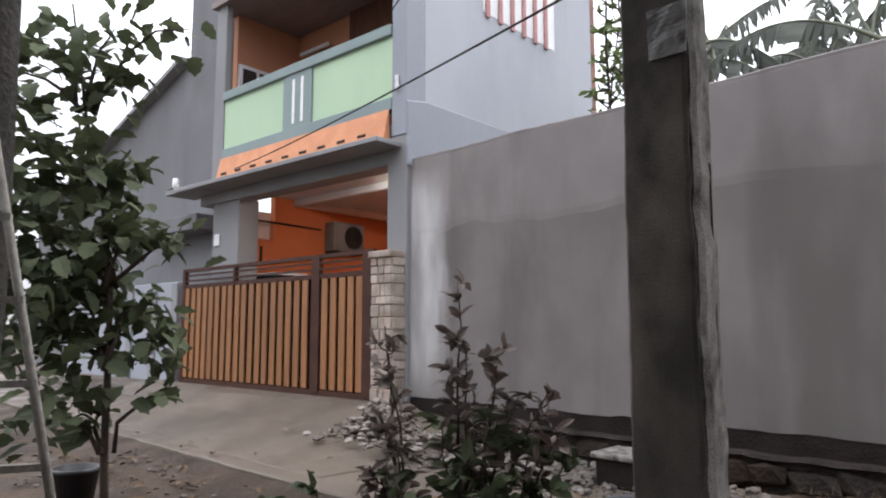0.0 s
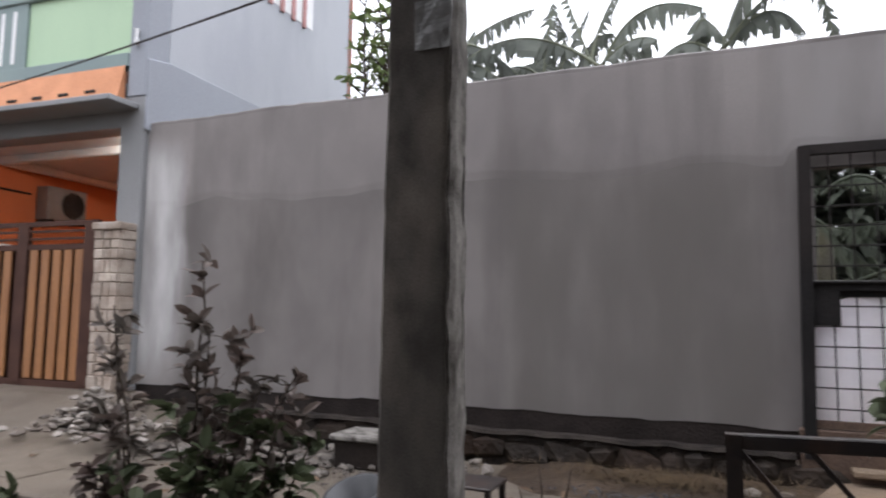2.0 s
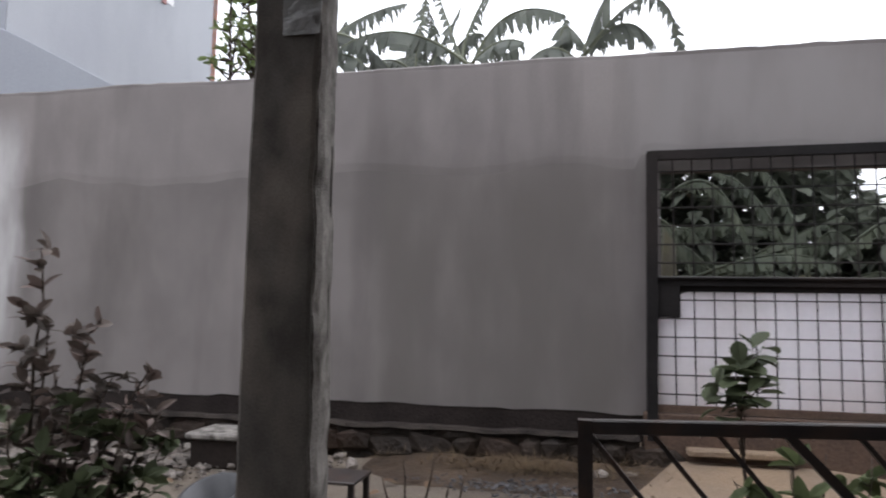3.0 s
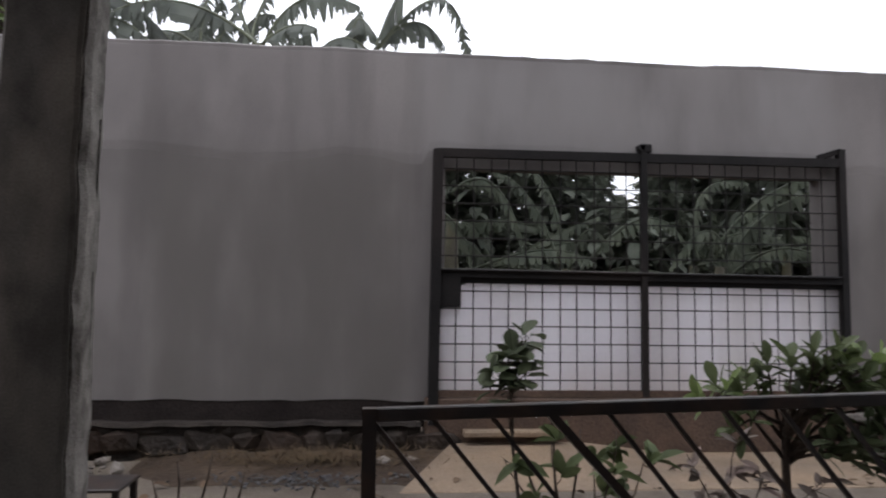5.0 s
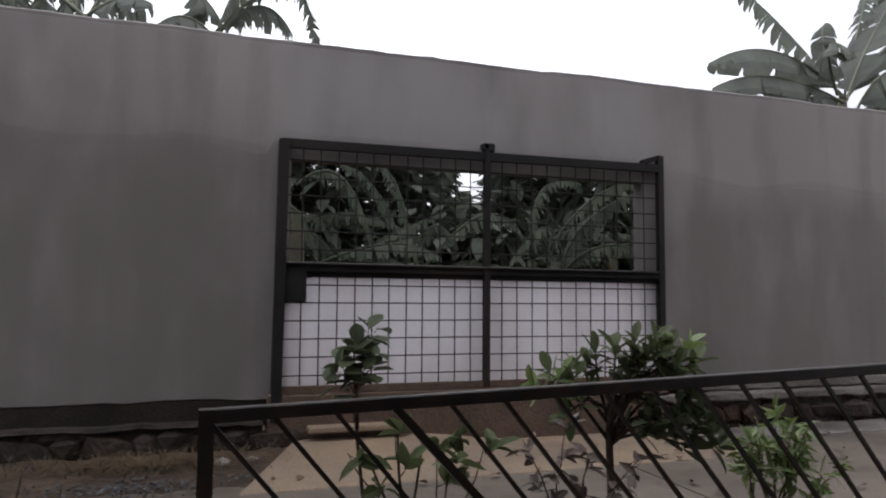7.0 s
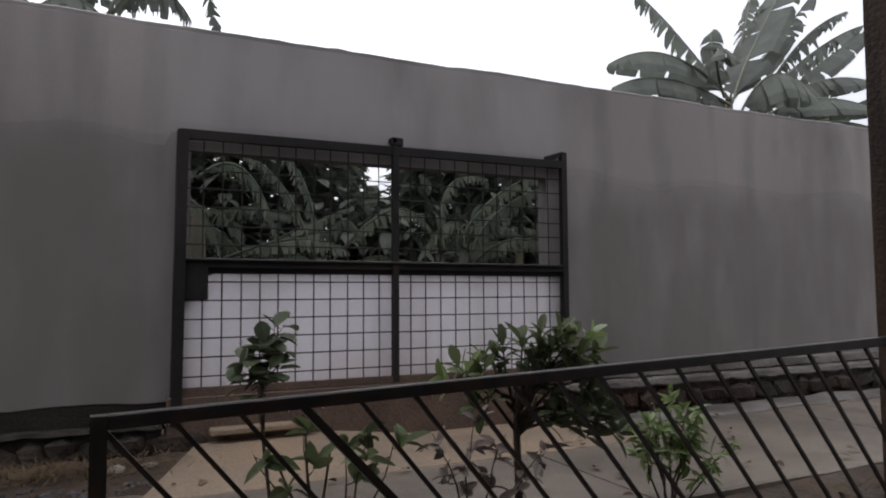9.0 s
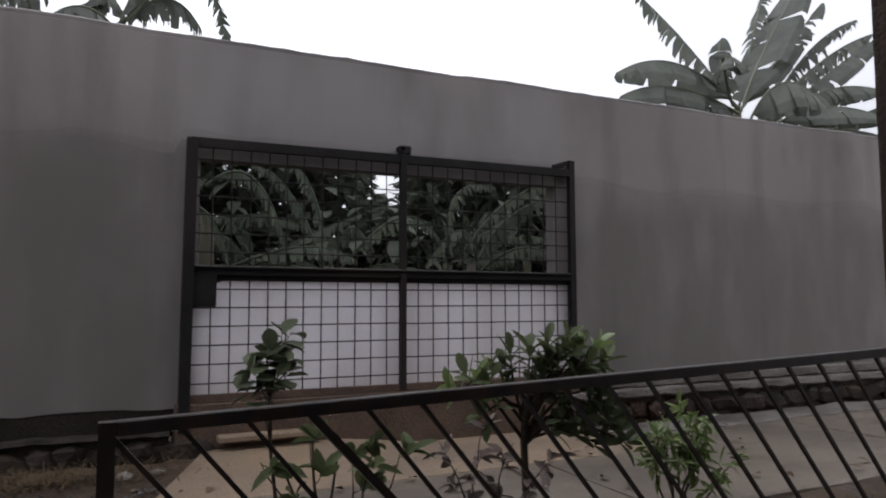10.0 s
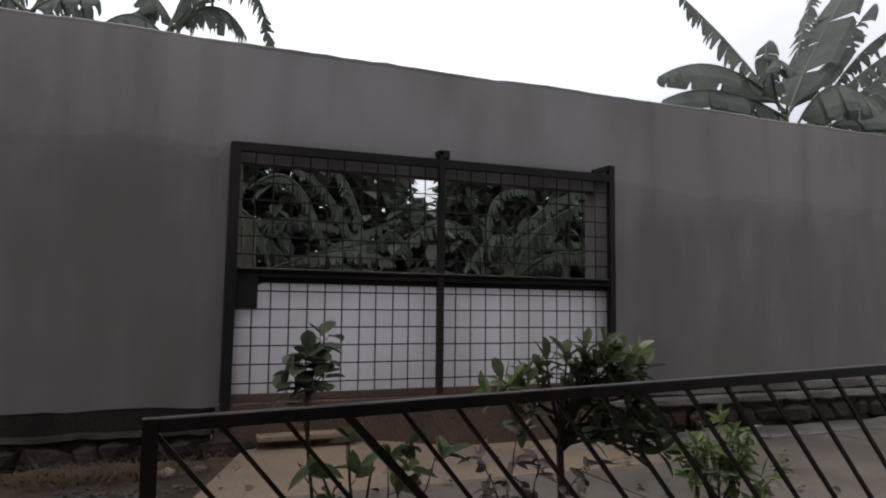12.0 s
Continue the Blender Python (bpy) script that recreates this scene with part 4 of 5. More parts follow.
def shrub(name, label, base, stems, leaf_mat, seed, size=0.07, per=14, shape="oval", clump=0.12, stem_r=0.012, bark=None, low=-0.4, start=0.35, wide=0.45):
    """Woody stems given by their tips, with side twigs and leaves along their upper parts."""
    rg = random.Random(seed)
    base = Vector(base)
    ob = thing(name, label, "shrub" if name != "tree" else "tree")
    bs, bl = bmesh.new(), bmesh.new()
    for tip in stems:
        tip = Vector(tip)
        bow = Vector((rg.uniform(-0.06, 0.06), rg.uniform(-0.06, 0.06), 0)) * (tip - base).length
        pts = []
        for i in range(9):
            t = i / 8
            p = base.lerp(tip, t) + bow * math.sin(math.pi * t) + Vector((rg.uniform(-1, 1), rg.uniform(-1, 1), 0)) * 0.012
            pts.append(p)
        tube(bs, pts, [stem_r * (1 - 0.75 * i / 8) for i in range(9)], 6)
        for k in range(per):
            t = start + (1 - start) * (k + rg.random()) / per
            i = min(int(t * 8), 7)
            p = pts[i].lerp(pts[i + 1], t * 8 - i)
            d = rand_dir(rg, -0.1, 0.9)
            reach = clump * rg.uniform(0.5, 1.4) * (1.15 - 0.5 * t)
            q = p + d * reach
            tube(bs, [p, p.lerp(q, 0.5) + Vector((0, 0, -0.01)), q], [stem_r * 0.35, stem_r * 0.28, stem_r * 0.15], 4)
            for j in range(rg.randint(4, 7)):
                u = rg.uniform(0.3, 1.0)
                o = p.lerp(q, u)
                leaf(bl, o, (d * 0.5 + rand_dir(rg, low, 1.1)).normalized(), Vector((rg.uniform(-0.9, 0.9), rg.uniform(-0.9, 0.9), 0.7)),
                     size * rg.uniform(0.65, 1.25), size * wide * rg.uniform(0.8, 1.2), shape, rg.uniform(0.1, 0.5), rg.uniform(0.05, 0.5))
    part("branchwork", bs, bark or M_BARK, ob, smooth=True)
    part("foliage", bl, leaf_mat, ob)
    return ob


# middle shrub before the wall, and a leafless-bottomed companion
shrub("shrub", "straggly woody shrub with small dark leaves in the yard", (-1.86, 2.02, -0.1),
      [(-1.85, 1.98, 1.33), (-1.83, 2.02, 1.1), (-1.68, 2.03, 1.08), (-1.60, 2.05, 0.9), (-1.5, 2.1, 0.92), (-1.45, 2.1, 0.78), (-1.75, 2.0, 0.85)], M_LEAF2, 11, 0.066, 13, "oval", 0.085, 0.011, wide=0.5, start=0.45)
shrub("shrub", "brown-leaved woody shrub beside the green one", (-2.14, 1.95, -0.1),
      [(-2.14, 1.86, 1.16), (-2.08, 1.84, 1.05), (-2.2, 1.88, 0.8), (-2.02, 1.82, 0.72), (-2.1, 1.8, 0.6)], M_LEAF2, 12, 0.068, 12, "oval", 0.09, 0.011, wide=0.5, start=0.35)
shrub("shrub", "low dense green bush in the yard", (-1.75, 1.95, -0.1),
      [(-1.85, 1.9, 0.78), (-1.66, 1.95, 0.82), (-1.52, 2.03, 0.76), (-1.42, 2.1, 0.7), (-1.7, 1.85, 0.66), (-1.95, 1.75, 0.6), (-1.55, 1.9, 0.6), (-1.8, 1.75, 0.5)], M_LEAF, 13, 0.072, 16, "oval", 0.10, 0.01, wide=0.6, start=0.3)
shrub("seedling", "small dark seedling in the yard soil", (-2.35, 1.62, -0.1), [(-2.22, 1.6, 0.52), (-2.35, 1.5, 0.48)], M_LEAF, 14, 0.07, 10, "oval", 0.08, 0.007, wide=0.6)

# plants behind the slanting fence
def rosette(bl, tip, d, rg, count, size, wide, spread=1.0, shape="broad"):
    """A whorl of leaves round a shoot's end, the inner ones upright."""
    d = d.normalized()
    for k in range(count):
        u = k / max(1, count - 1)
        a = k * 2.4 + rg.uniform(-0.4, 0.4)
        out = (d.orthogonal().normalized() * math.cos(a) + d.cross(d.orthogonal()).normalized() * math.sin(a))
        ahead = d * (1.15 - 0.9 * u) / spread + out * (0.35 + 0.75 * u) * spread + Vector((0, 0, 0.12 - 0.6 * (spread - 1)))
        o = tip - d * (0.07 * u * rg.uniform(0.6, 1.2))
        leaf(bl, o, ahead, d + Vector((rg.uniform(-0.3, 0.3), rg.uniform(-0.3, 0.3), 0.5)), size * rg.uniform(0.7, 1.15), size * wide * rg.uniform(0.85, 1.15), shape, rg.uniform(0.15, 0.45), rg.uniform(0.0, 0.35))


def trunk_bush(label, foot, fork, tips, mats, seed, size=0.12, wide=0.42, count=8, trunk_r=0.02, spread=1.0):
    """One woody trunk that forks into limbs, each ending in rosettes of broad leaves."""
    rg = random.Random(seed)
    ob = thing("fence_plant", label, "shrub")
    foot, fork = Vector(foot), Vector(fork)
    bt = bmesh.new()
    tube(bt, [foot, foot.lerp(fork, 0.35) + Vector((0.008, 0, 0)), foot.lerp(fork, 0.7) + Vector((-0.006, 0, 0)), fork], [trunk_r * 1.15, trunk_r, trunk_r * 0.9, trunk_r * 0.7], 9)
    part("trunk", bt, M_BARK, ob, smooth=True)
    bb = bmesh.new()
    crowns = [bmesh.new() for m in mats]
    for k, (x, y, z, which) in enumerate(tips):
        tip = Vector((x, y, z))
        start = fork.lerp(foot, rg.uniform(0.0, 0.35))
        mid = start.lerp(tip, 0.5) + Vector((rg.uniform(-0.03, 0.03), rg.uniform(-0.04, 0.04), 0.03 if tip.z > fork.z else 0.06))
        tube(bb, [start, mid, tip], [trunk_r * 0.55, trunk_r * 0.38, trunk_r * 0.2], 6)
        d = tip - mid
        rosette(crowns[which], tip, d + Vector((0, 0, 0.1)), rg, count, size, wide, spread)
        q = mid.lerp(tip, 0.55)
        twig = q + Vector((rg.uniform(-0.07, 0.07), rg.uniform(-0.07, 0.07), rg.uniform(0.0, 0.07)))
        tube(bb, [q, twig], [trunk_r * 0.22, trunk_r * 0.15], 5)
        rosette(crowns[which], twig, twig - q + Vector((0, 0, 0.05)), rg, max(4, count - 3), size * 0.85, wide, spread)
    part("branchwork", bb, M_BARK, ob, smooth=True)
    for bm, m in zip(crowns, mats):
        part("foliage", bm, m, ob)
    return ob


trunk_bush("young plant with a round head of broad dark green leaves", (0.66, 3.26, -0.1), (0.61, 3.3, 0.72),
           [(0.67, 3.3, 0.99, 0), (0.6, 3.27, 0.9, 0), (0.7, 3.32, 0.9, 0), (0.54, 3.3, 0.83, 0), (0.7, 3.27, 0.82, 0), (0.56, 3.28, 0.75, 0), (0.64, 3.25, 0.8, 1)], (M_LEAF, M_LEAF), 21, 0.125, 0.72, 5, 0.009, 1.6)
trunk_bush("leafy green garden bush with one woody trunk behind the fence", (1.8, 3.0, -0.1), (1.81, 3.0, 0.7),
           [(1.83, 2.98, 0.9, 0), (1.74, 3.02, 0.88, 0), (1.92, 2.95, 0.93, 0), (2.03, 2.94, 0.94, 0), (2.12, 2.98, 0.9, 0), (2.22, 2.93, 0.92, 1), (2.28, 2.98, 0.82, 0),
            (1.64, 3.05, 0.82, 0), (1.52, 3.07, 0.78, 0), (1.44, 3.08, 0.72, 1), (1.6, 3.0, 0.72, 0), (1.95, 3.05, 0.8, 0), (2.1, 3.0, 0.76, 0), (2.2, 3.04, 0.74, 2), (2.3, 3.0, 0.7, 2),
            (2.05, 3.0, 0.62, 2), (2.18, 2.96, 0.58, 2), (2.3, 2.97, 0.55, 2), (2.15, 3.02, 0.46, 2), (2.26, 2.98, 0.4, 2), (2.4, 2.95, 0.4, 2), (1.55, 2.97, 0.6, 0), (2.0, 2.95, 0.5, 2), (2.1, 2.93, 0.54, 2), (2.24, 3.0, 0.5, 2), (2.34, 2.95, 0.48, 2), (2.0, 3.02, 0.7, 2), (2.2, 2.95, 0.66, 2), (1.98, 2.94, 0.86, 0), (2.16, 2.92, 0.84, 0), (1.9, 2.97, 0.76, 2)], (M_LEAF3, M_LEAF4, M_LEAF), 22, 0.125, 0.42, 7, 0.02, 1.1)
shrub("fence_plant", "pale yellow-green shrub with drooping slim leaves behind the fence", (2.74, 2.95, -0.1),
      [(2.72, 2.9, 0.56), (2.56, 2.9, 0.54), (2.84, 2.9, 0.53), (2.96, 2.95, 0.46), (2.62, 3.0, 0.4), (2.5, 2.92, 0.46), (2.88, 2.9, 0.36), (3.12, 2.92, 0.26)], M_LEAF4, 23, 0.095, 8, "slim", 0.09, 0.008, low=-1.2, wide=0.28, start=0.55)
shrub("fence_plant", "low broad-leaved plant under the fence rail", (0.8, 2.85, -0.1),
      [(0.5, 2.9, 0.5), (0.7, 2.9, 0.58), (0.98, 2.85, 0.62), (0.9, 2.95, 0.5), (1.12, 2.9, 0.5)], M_LEAF3, 24, 0.115, 2, "oval", 0.09, 0.008, start=0.7, wide=0.55)
shrub("fence_plant", "thin brown-leaved twigs behind the fence", (1.45, 2.8, -0.1),
      [(1.45, 2.8, 0.58), (1.62, 2.8, 0.5), (1.28, 2.85, 0.52), (1.8, 2.75, 0.42)], M_LEAF2, 25, 0.085, 4, "oval", 0.09, 0.007, start=0.55)


def bare_twigs(base, tips, label):
    ob = thing("bare_twigs", label, "twigs")
    rg = random.Random(61)
    for tip in tips:
        a, b = Vector(base) + Vector((rg.uniform(-0.08, 0.08), rg.uniform(-0.05, 0.05), 0)), Vector(tip)
        pts = [a.lerp(b, t) + Vector((rg.uniform(-0.012, 0.012), 0, 0)) for t in (0, 0.3, 0.6, 0.85, 1)]
        part("twig", tube(bmesh.new(), pts, [0.009, 0.008, 0.006, 0.005, 0.002], 6), M_BARK, ob, smooth=True)


bare_twigs((-0.8, 2.97, -0.1), [(-0.83, 2.96, 0.49), (-0.70, 2.98, 0.51), (-0.92, 2.95, 0.42), (-0.55, 2.95, 0.44), (-0.62, 3.0, 0.4)], "bare dry twigs sprouting from the yard soil")
bare_twigs((0.8, 3.0, -0.1), [(0.72, 2.98, 0.72), (0.86, 3.0, 0.6), (0.6, 2.98, 0.5)], "forked bare twigs behind the fence")


def broad_tree():
    """The leafy tree at the yard's edge: a thin trunk, spreading limbs, big lobed leaves with gaps between."""
    rg = random.Random(31)
    ob = thing("tree", "leafy young tree with large dark lobed leaves over the yard", "tree")
    bt, bb, bl = bmesh.new(), bmesh.new(), bmesh.new()
    path = [(-4.42, 1.62, -0.15), (-4.44, 1.6, 0.4), (-4.40, 1.58, 0.9), (-4.37, 1.56, 1.4), (-4.4, 1.5, 1.9), (-4.5, 1.4, 2.5), (-4.55, 1.3, 3.2)]
    path = [Vector(p) for p in path]
    tube(bt, path, [0.026, 0.024, 0.021, 0.018, 0.015, 0.011, 0.006], 10)

    def limb(start, end, count, spread, size):
        pts = [start.lerp(end, t) + Vector((rg.uniform(-0.05, 0.05), rg.uniform(-0.05, 0.05), 0.12 * math.sin(math.pi * t))) for t in (0, 0.25, 0.5, 0.75, 1)]
        tube(bb, pts, [0.016, 0.013, 0.010, 0.007, 0.004], 6)
        for k in range(count):
            t = rg.uniform(0.55, 1.12)
            i = min(int(t * 4), 3)
            p = pts[i].lerp(pts[i + 1], min(1, t * 4 - i)) + Vector((rg.gauss(0, spread), rg.gauss(0, spread), rg.gauss(0, spread * 0.8)))
            d = rand_dir(rg, -1.1, 0.3)
            leaf(bl, p, d, Vector((rg.uniform(-0.6, 0.6), rg.uniform(-0.6, 0.6), 1)), size * rg.uniform(0.6, 1.25), size * 0.75 * rg.uniform(0.8, 1.15), "lobed", rg.uniform(0.05, 0.35), rg.uniform(0.0, 0.5))

    for ex, ey, ez, c, s in ((-4.65, 1.1, 2.95, 34, 0.17), (-4.4, 1.33, 2.66, 26, 0.15), (-4.15, 1.58, 2.66, 12, 0.12), (-3.92, 1.75, 3.0, 12, 0.11), (-4.3, 1.45, 3.0, 26, 0.16),
                             (-4.75, 1.1, 2.4, 40, 0.2), (-4.65, 1.2, 2.1, 44, 0.19), (-4.4, 1.42, 2.05, 44, 0.17), (-4.25, 1.56, 2.15, 24, 0.13), (-4.02, 1.86, 1.66, 14, 0.08),
                             (-4.75, 1.2, 1.7, 56, 0.2), (-4.48, 1.42, 1.6, 56, 0.18), (-4.3, 1.6, 1.75, 26, 0.13), (-4.75, 1.22, 1.3, 50, 0.2), (-4.5, 1.43, 1.3, 44, 0.16), (-4.2, 1.75, 1.3, 18, 0.1),
                             (-4.75, 1.25, 1.0, 40, 0.17), (-4.5, 1.48, 1.0, 24, 0.14), (-4.15, 1.84, 1.02, 34, 0.1), (-4.13, 1.87, 0.8, 8, 0.06), (-4.57, 1.47, 0.64, 30, 0.12), (-4.8, 1.26, 0.62, 18, 0.12), (-4.85, 0.95, 2.7, 30, 0.18), (-4.9, 0.98, 2.0, 44, 0.2), (-4.9, 1.02, 1.5, 44, 0.2), (-4.9, 1.05, 1.15, 36, 0.18), (-4.6, 1.32, 1.85, 40, 0.16), (-4.6, 1.35, 1.45, 36, 0.15)):
        e = Vector((ex, ey, ez))
        start = min(path, key=lambda p: abs(p.z - (ez - 0.35)))
        limb(start, e, int(c * 1.2), s, 0.15)
    part("trunk", bt, M_BARK, ob, smooth=True)
    part("branchwork", bb, M_BARK, ob, smooth=True)
    part("crown", bl, M_LEAF, ob)
    return ob


broad_tree()
shrub("tree", "tree with fine foliage rising behind the house corner", (-4.3, 8.2, 0.0), [(-4.72, 8.1, 6.6), (-4.6, 8.1, 6.0), (-4.62, 8.2, 5.3), (-4.45, 8.2, 4.7), (-4.35, 8.3, 4.1), (-4.3, 8.2, 5.6)], M_LEAF4, 41, 0.13, 46, "oval", 0.32, 0.04)


def banana_leaf(bm, br, base, ctrl, tip, width, tears, hang0, seed):
    """A long arching blade on a rib; wind has split its margins into hanging strips of uneven length."""
    rg = random.Random(seed)
    n = 46
    base, ctrl, tip = Vector(base), Vector(ctrl), Vector(tip)
    pts = [base * (1 - t) ** 2 + ctrl * (2 * t * (1 - t)) + tip * t * t for t in (i / n for i in range(n + 1))]
    dirs = [(pts[min(i + 1, n)] - pts[max(i - 1, 0)]).normalized() for i in range(n + 1)]
    step = sum((q - p).length for p, q in zip(pts, pts[1:])) / n
    tube(br, pts, [0.02 * (1 - 0.85 * i / n) + 0.003 for i in range(n + 1)], 5)
    for sgn in (-1, 1):
        i = 4
        while i < n:
            torn = rg.random() < tears
            run = min(n - i, rg.choice((1, 1, 2, 2, 3)) if torn else rg.randint(5, 10))
            hang = hang0 + rg.uniform(-0.12, 0.12) + (rg.uniform(-0.1, 0.35) if torn else 0)
            short = rg.uniform(0.55, 1.05) if torn else rg.uniform(0.92, 1.0)
            skew = rg.uniform(0.05, 0.35)
            whole = (rg.uniform(0.2, 0.45) if tears > 0.96 else rg.uniform(0.55, 0.85)) if torn else 1.0
            centre = i + run / 2
            prev = None
            for j in range(i, i + run + 1):
                t = j / n
                w = width * 0.66 * min(1.0, max(0.0, t - 0.05) * 5) * max(0.06, math.sqrt(max(0.0, 1 - ((t - 0.48) / 0.53) ** 2)))
                side = dirs[j].cross(Vector((0, 0, 1)))
                side = side.normalized() if side.length > 0.25 else dirs[j].cross(Vector((0.3, 1, 0))).normalized()
                out = (side * sgn * math.cos(hang) + Vector((0, 0, -math.sin(hang))) + dirs[j] * skew).normalized()
                pull = dirs[j] * (step * (centre - j) * (0.55 if torn else 0.12))
                flutter = 0.02 * w * rg.uniform(-1, 1)
                a = pts[j]
                m = a + out * w * min(whole * 0.8, short * 0.85) + Vector((0, 0, 0.05 * w))
                b = a + out * w * short + pull + Vector((0, 0, -0.14 * w + flutter))
                cur = [bm.verts.new(q) for q in (a, m, b)]
                if prev:
                    bm.faces.new((prev[0], cur[0], cur[1], prev[1]))
                    bm.faces.new((prev[1], cur[1], cur[2], prev[2]))
                prev = cur
            i += run
    return bm


def banana(foot, leaves, seed, label="banana plant with torn arching leaves behind the wall", mat=None):
    """leaves: base, bow and tip of the rib, blade width, how torn it is, how steeply its sides hang."""
    ob = thing("banana_plant", label, "banana plant", group="banana plants behind the wall")
    foot = Vector(foot)
    top = sum((Vector(l[0]) for l in leaves), Vector()) / len(leaves)
    part("stem", tube(bmesh.new(), [foot + Vector((0, 0, -0.1)), foot.lerp(top, 0.5), top], [0.13, 0.11, 0.06], 10), M_BSTEM, ob, smooth=True)
    for k, (base, ctrl, tip, width, tear, hang) in enumerate(leaves):
        bm, br = bmesh.new(), bmesh.new()
        banana_leaf(bm, br, base, ctrl, tip, width, tear, hang, seed * 50 + k)
        lf = part("leaf", bm, mat or M_BANANA, ob)
        part("rib", br, mat or M_RIB, lf, smooth=True)
    return ob


def some_leaves(rg, top, n, length=1.9, low=10, high=70, wide=1.0, tear=0.6):
    out = []
    top = Vector(top)
    for k in range(n):
        az, rise, ln = radians(rg.uniform(0, 360)), radians(rg.uniform(low, high)), length * rg.uniform(0.7, 1.15)
        d = Vector((math.cos(az), math.sin(az), 0))
        c = top + d * (ln * 0.55 * math.cos(rise)) + Vector((0, 0, ln * 0.6 * math.sin(rise)))
        t = c + d * (ln * 0.45) + Vector((0, 0, ln * rg.uniform(-0.45, 0.25)))
        out.append((top, c, t, wide * rg.uniform(0.34, 0.5), rg.uniform(tear, 1.0), rg.uniform(0.7, 1.2)))
    return out



RIGHT_LEAVES = [
    ((8.40, 7.5, 4.05), (7.48, 7.5, 4.95), (6.47, 7.5, 5.54), 0.40, 0.75, 0.90),
    ((8.46, 7.5, 4.05), (7.12, 7.4, 4.95), (5.94, 7.3, 4.2), 0.56, 0.35, 1.05),
    ((8.32, 7.4, 3.94), (6.91, 7.3, 4.4), (5.92, 7.2, 3.85), 0.46, 0.50, 1.10),
    ((8.60, 7.6, 4.05), (8.99, 7.65, 4.96), (10.39, 7.7, 6.71), 0.82, 0.35, 0.25),
    ((8.90, 7.9, 4.22), (9.31, 8.0, 5.41), (9.94, 8.1, 6.71), 0.36, 0.95, 0.50),
    ((8.10, 7.3, 4.0), (7.44, 7.05, 4.94), (7.99, 6.9, 4.41), 0.40, 0.60, 0.80),
    ((8.70, 7.7, 4.1), (9.60, 7.8, 5.0), (11.0, 7.9, 6.35), 0.50, 0.80, 0.50),
    ((8.57, 7.8, 4.3), (8.39, 7.9, 5.23), (8.70, 8.0, 5.39), 0.32, 0.40, 0.50),
]
OUTER_LEAVES = [
    ((9.31, 7.7, 4.13), (10.48, 7.8, 5.67), (11.94, 7.9, 6.21), 0.40, 0.95, 1.00),
    ((9.14, 7.5, 4.12), (10.41, 7.45, 5.29), (11.74, 7.5, 5.77), 0.42, 0.95, 1.15),
    ((9.80, 7.9, 4.19), (11.53, 8.15, 5.33), (13.31, 8.3, 6.32), 0.50, 0.20, 0.90),
    ((8.40, 7.3, 3.75), (8.63, 6.9, 4.8), (9.3, 6.7, 4.0), 0.7, 0.20, 1.10),
    ((9.06, 7.4, 3.87), (10.10, 7.25, 4.76), (11.47, 7.2, 4.64), 0.50, 0.60, 1.00),
    ((8.80, 7.2, 3.74), (9.54, 6.95, 4.32), (11.10, 6.9, 4.04), 0.50, 0.30, 1.00),
]
COMB_LEAVES = [
    ((-1.38, 7.4, 3.88), (-2.22, 7.3, 4.62), (-2.97, 7.2, 4.02), 0.38, 0.98, 1.15),
    ((-1.50, 7.6, 4.0), (-1.73, 7.65, 4.6), (-1.90, 7.7, 5.2), 0.34, 1.00, 0.50),
    ((-1.52, 7.7, 4.05), (-1.51, 7.9, 4.6), (-1.08, 8.0, 5.3), 0.37, 1.00, 0.60),
    ((-1.35, 7.5, 3.93), (-1.01, 7.45, 4.75), (-0.30, 7.4, 4.37), 0.40, 1.00, 1.20),
    ((-1.36, 7.4, 3.88), (-1.01, 7.2, 4.16), (-0.73, 7.1, 3.98), 0.36, 0.70, 0.90),
]
TALL_LEAVES = [
    ((-0.14, 7.5, 3.85), (-0.04, 7.5, 4.35), (0.37, 7.5, 4.95), 0.62, 0.20, 0.30),
    ((-0.11, 7.6, 3.96), (0.35, 7.8, 4.72), (0.69, 7.9, 4.14), 0.40, 0.95, 1.00),
    ((-0.35, 7.6, 3.92), (-0.43, 7.6, 4.63), (-0.10, 7.6, 4.09), 0.34, 0.50, 1.10),
    ((-0.11, 7.6, 3.97), (0.81, 7.9, 5.4), (0.95, 8.0, 4.07), 0.34, 1.00, 0.40),
    ((-0.12, 7.4, 3.76), (-0.39, 7.2, 4.1), (-0.67, 7.1, 3.79), 0.42, 0.40, 1.00),
]
FAR_LEAVES = [
    ((-3.15, 7.5, 4.4), (-2.77, 7.45, 4.45), (-2.26, 7.4, 3.85), 0.37, 0.80, 1.10),
    ((-3.20, 7.6, 4.3), (-2.93, 7.9, 4.83), (-2.28, 8.0, 4.95), 0.35, 1.00, 0.90),
    ((-3.06, 7.6, 4.07), (-3.19, 7.8, 4.77), (-3.63, 7.9, 5.21), 0.36, 0.90, 0.80),
    ((-3.15, 7.5, 4.1), (-2.77, 7.25, 4.16), (-2.44, 7.2, 3.78), 0.37, 0.90, 1.00),
    ((-3.10, 7.6, 4.2), (-3.60, 7.7, 4.9), (-4.10, 7.8, 4.3), 0.37, 0.90, 1.00),
]
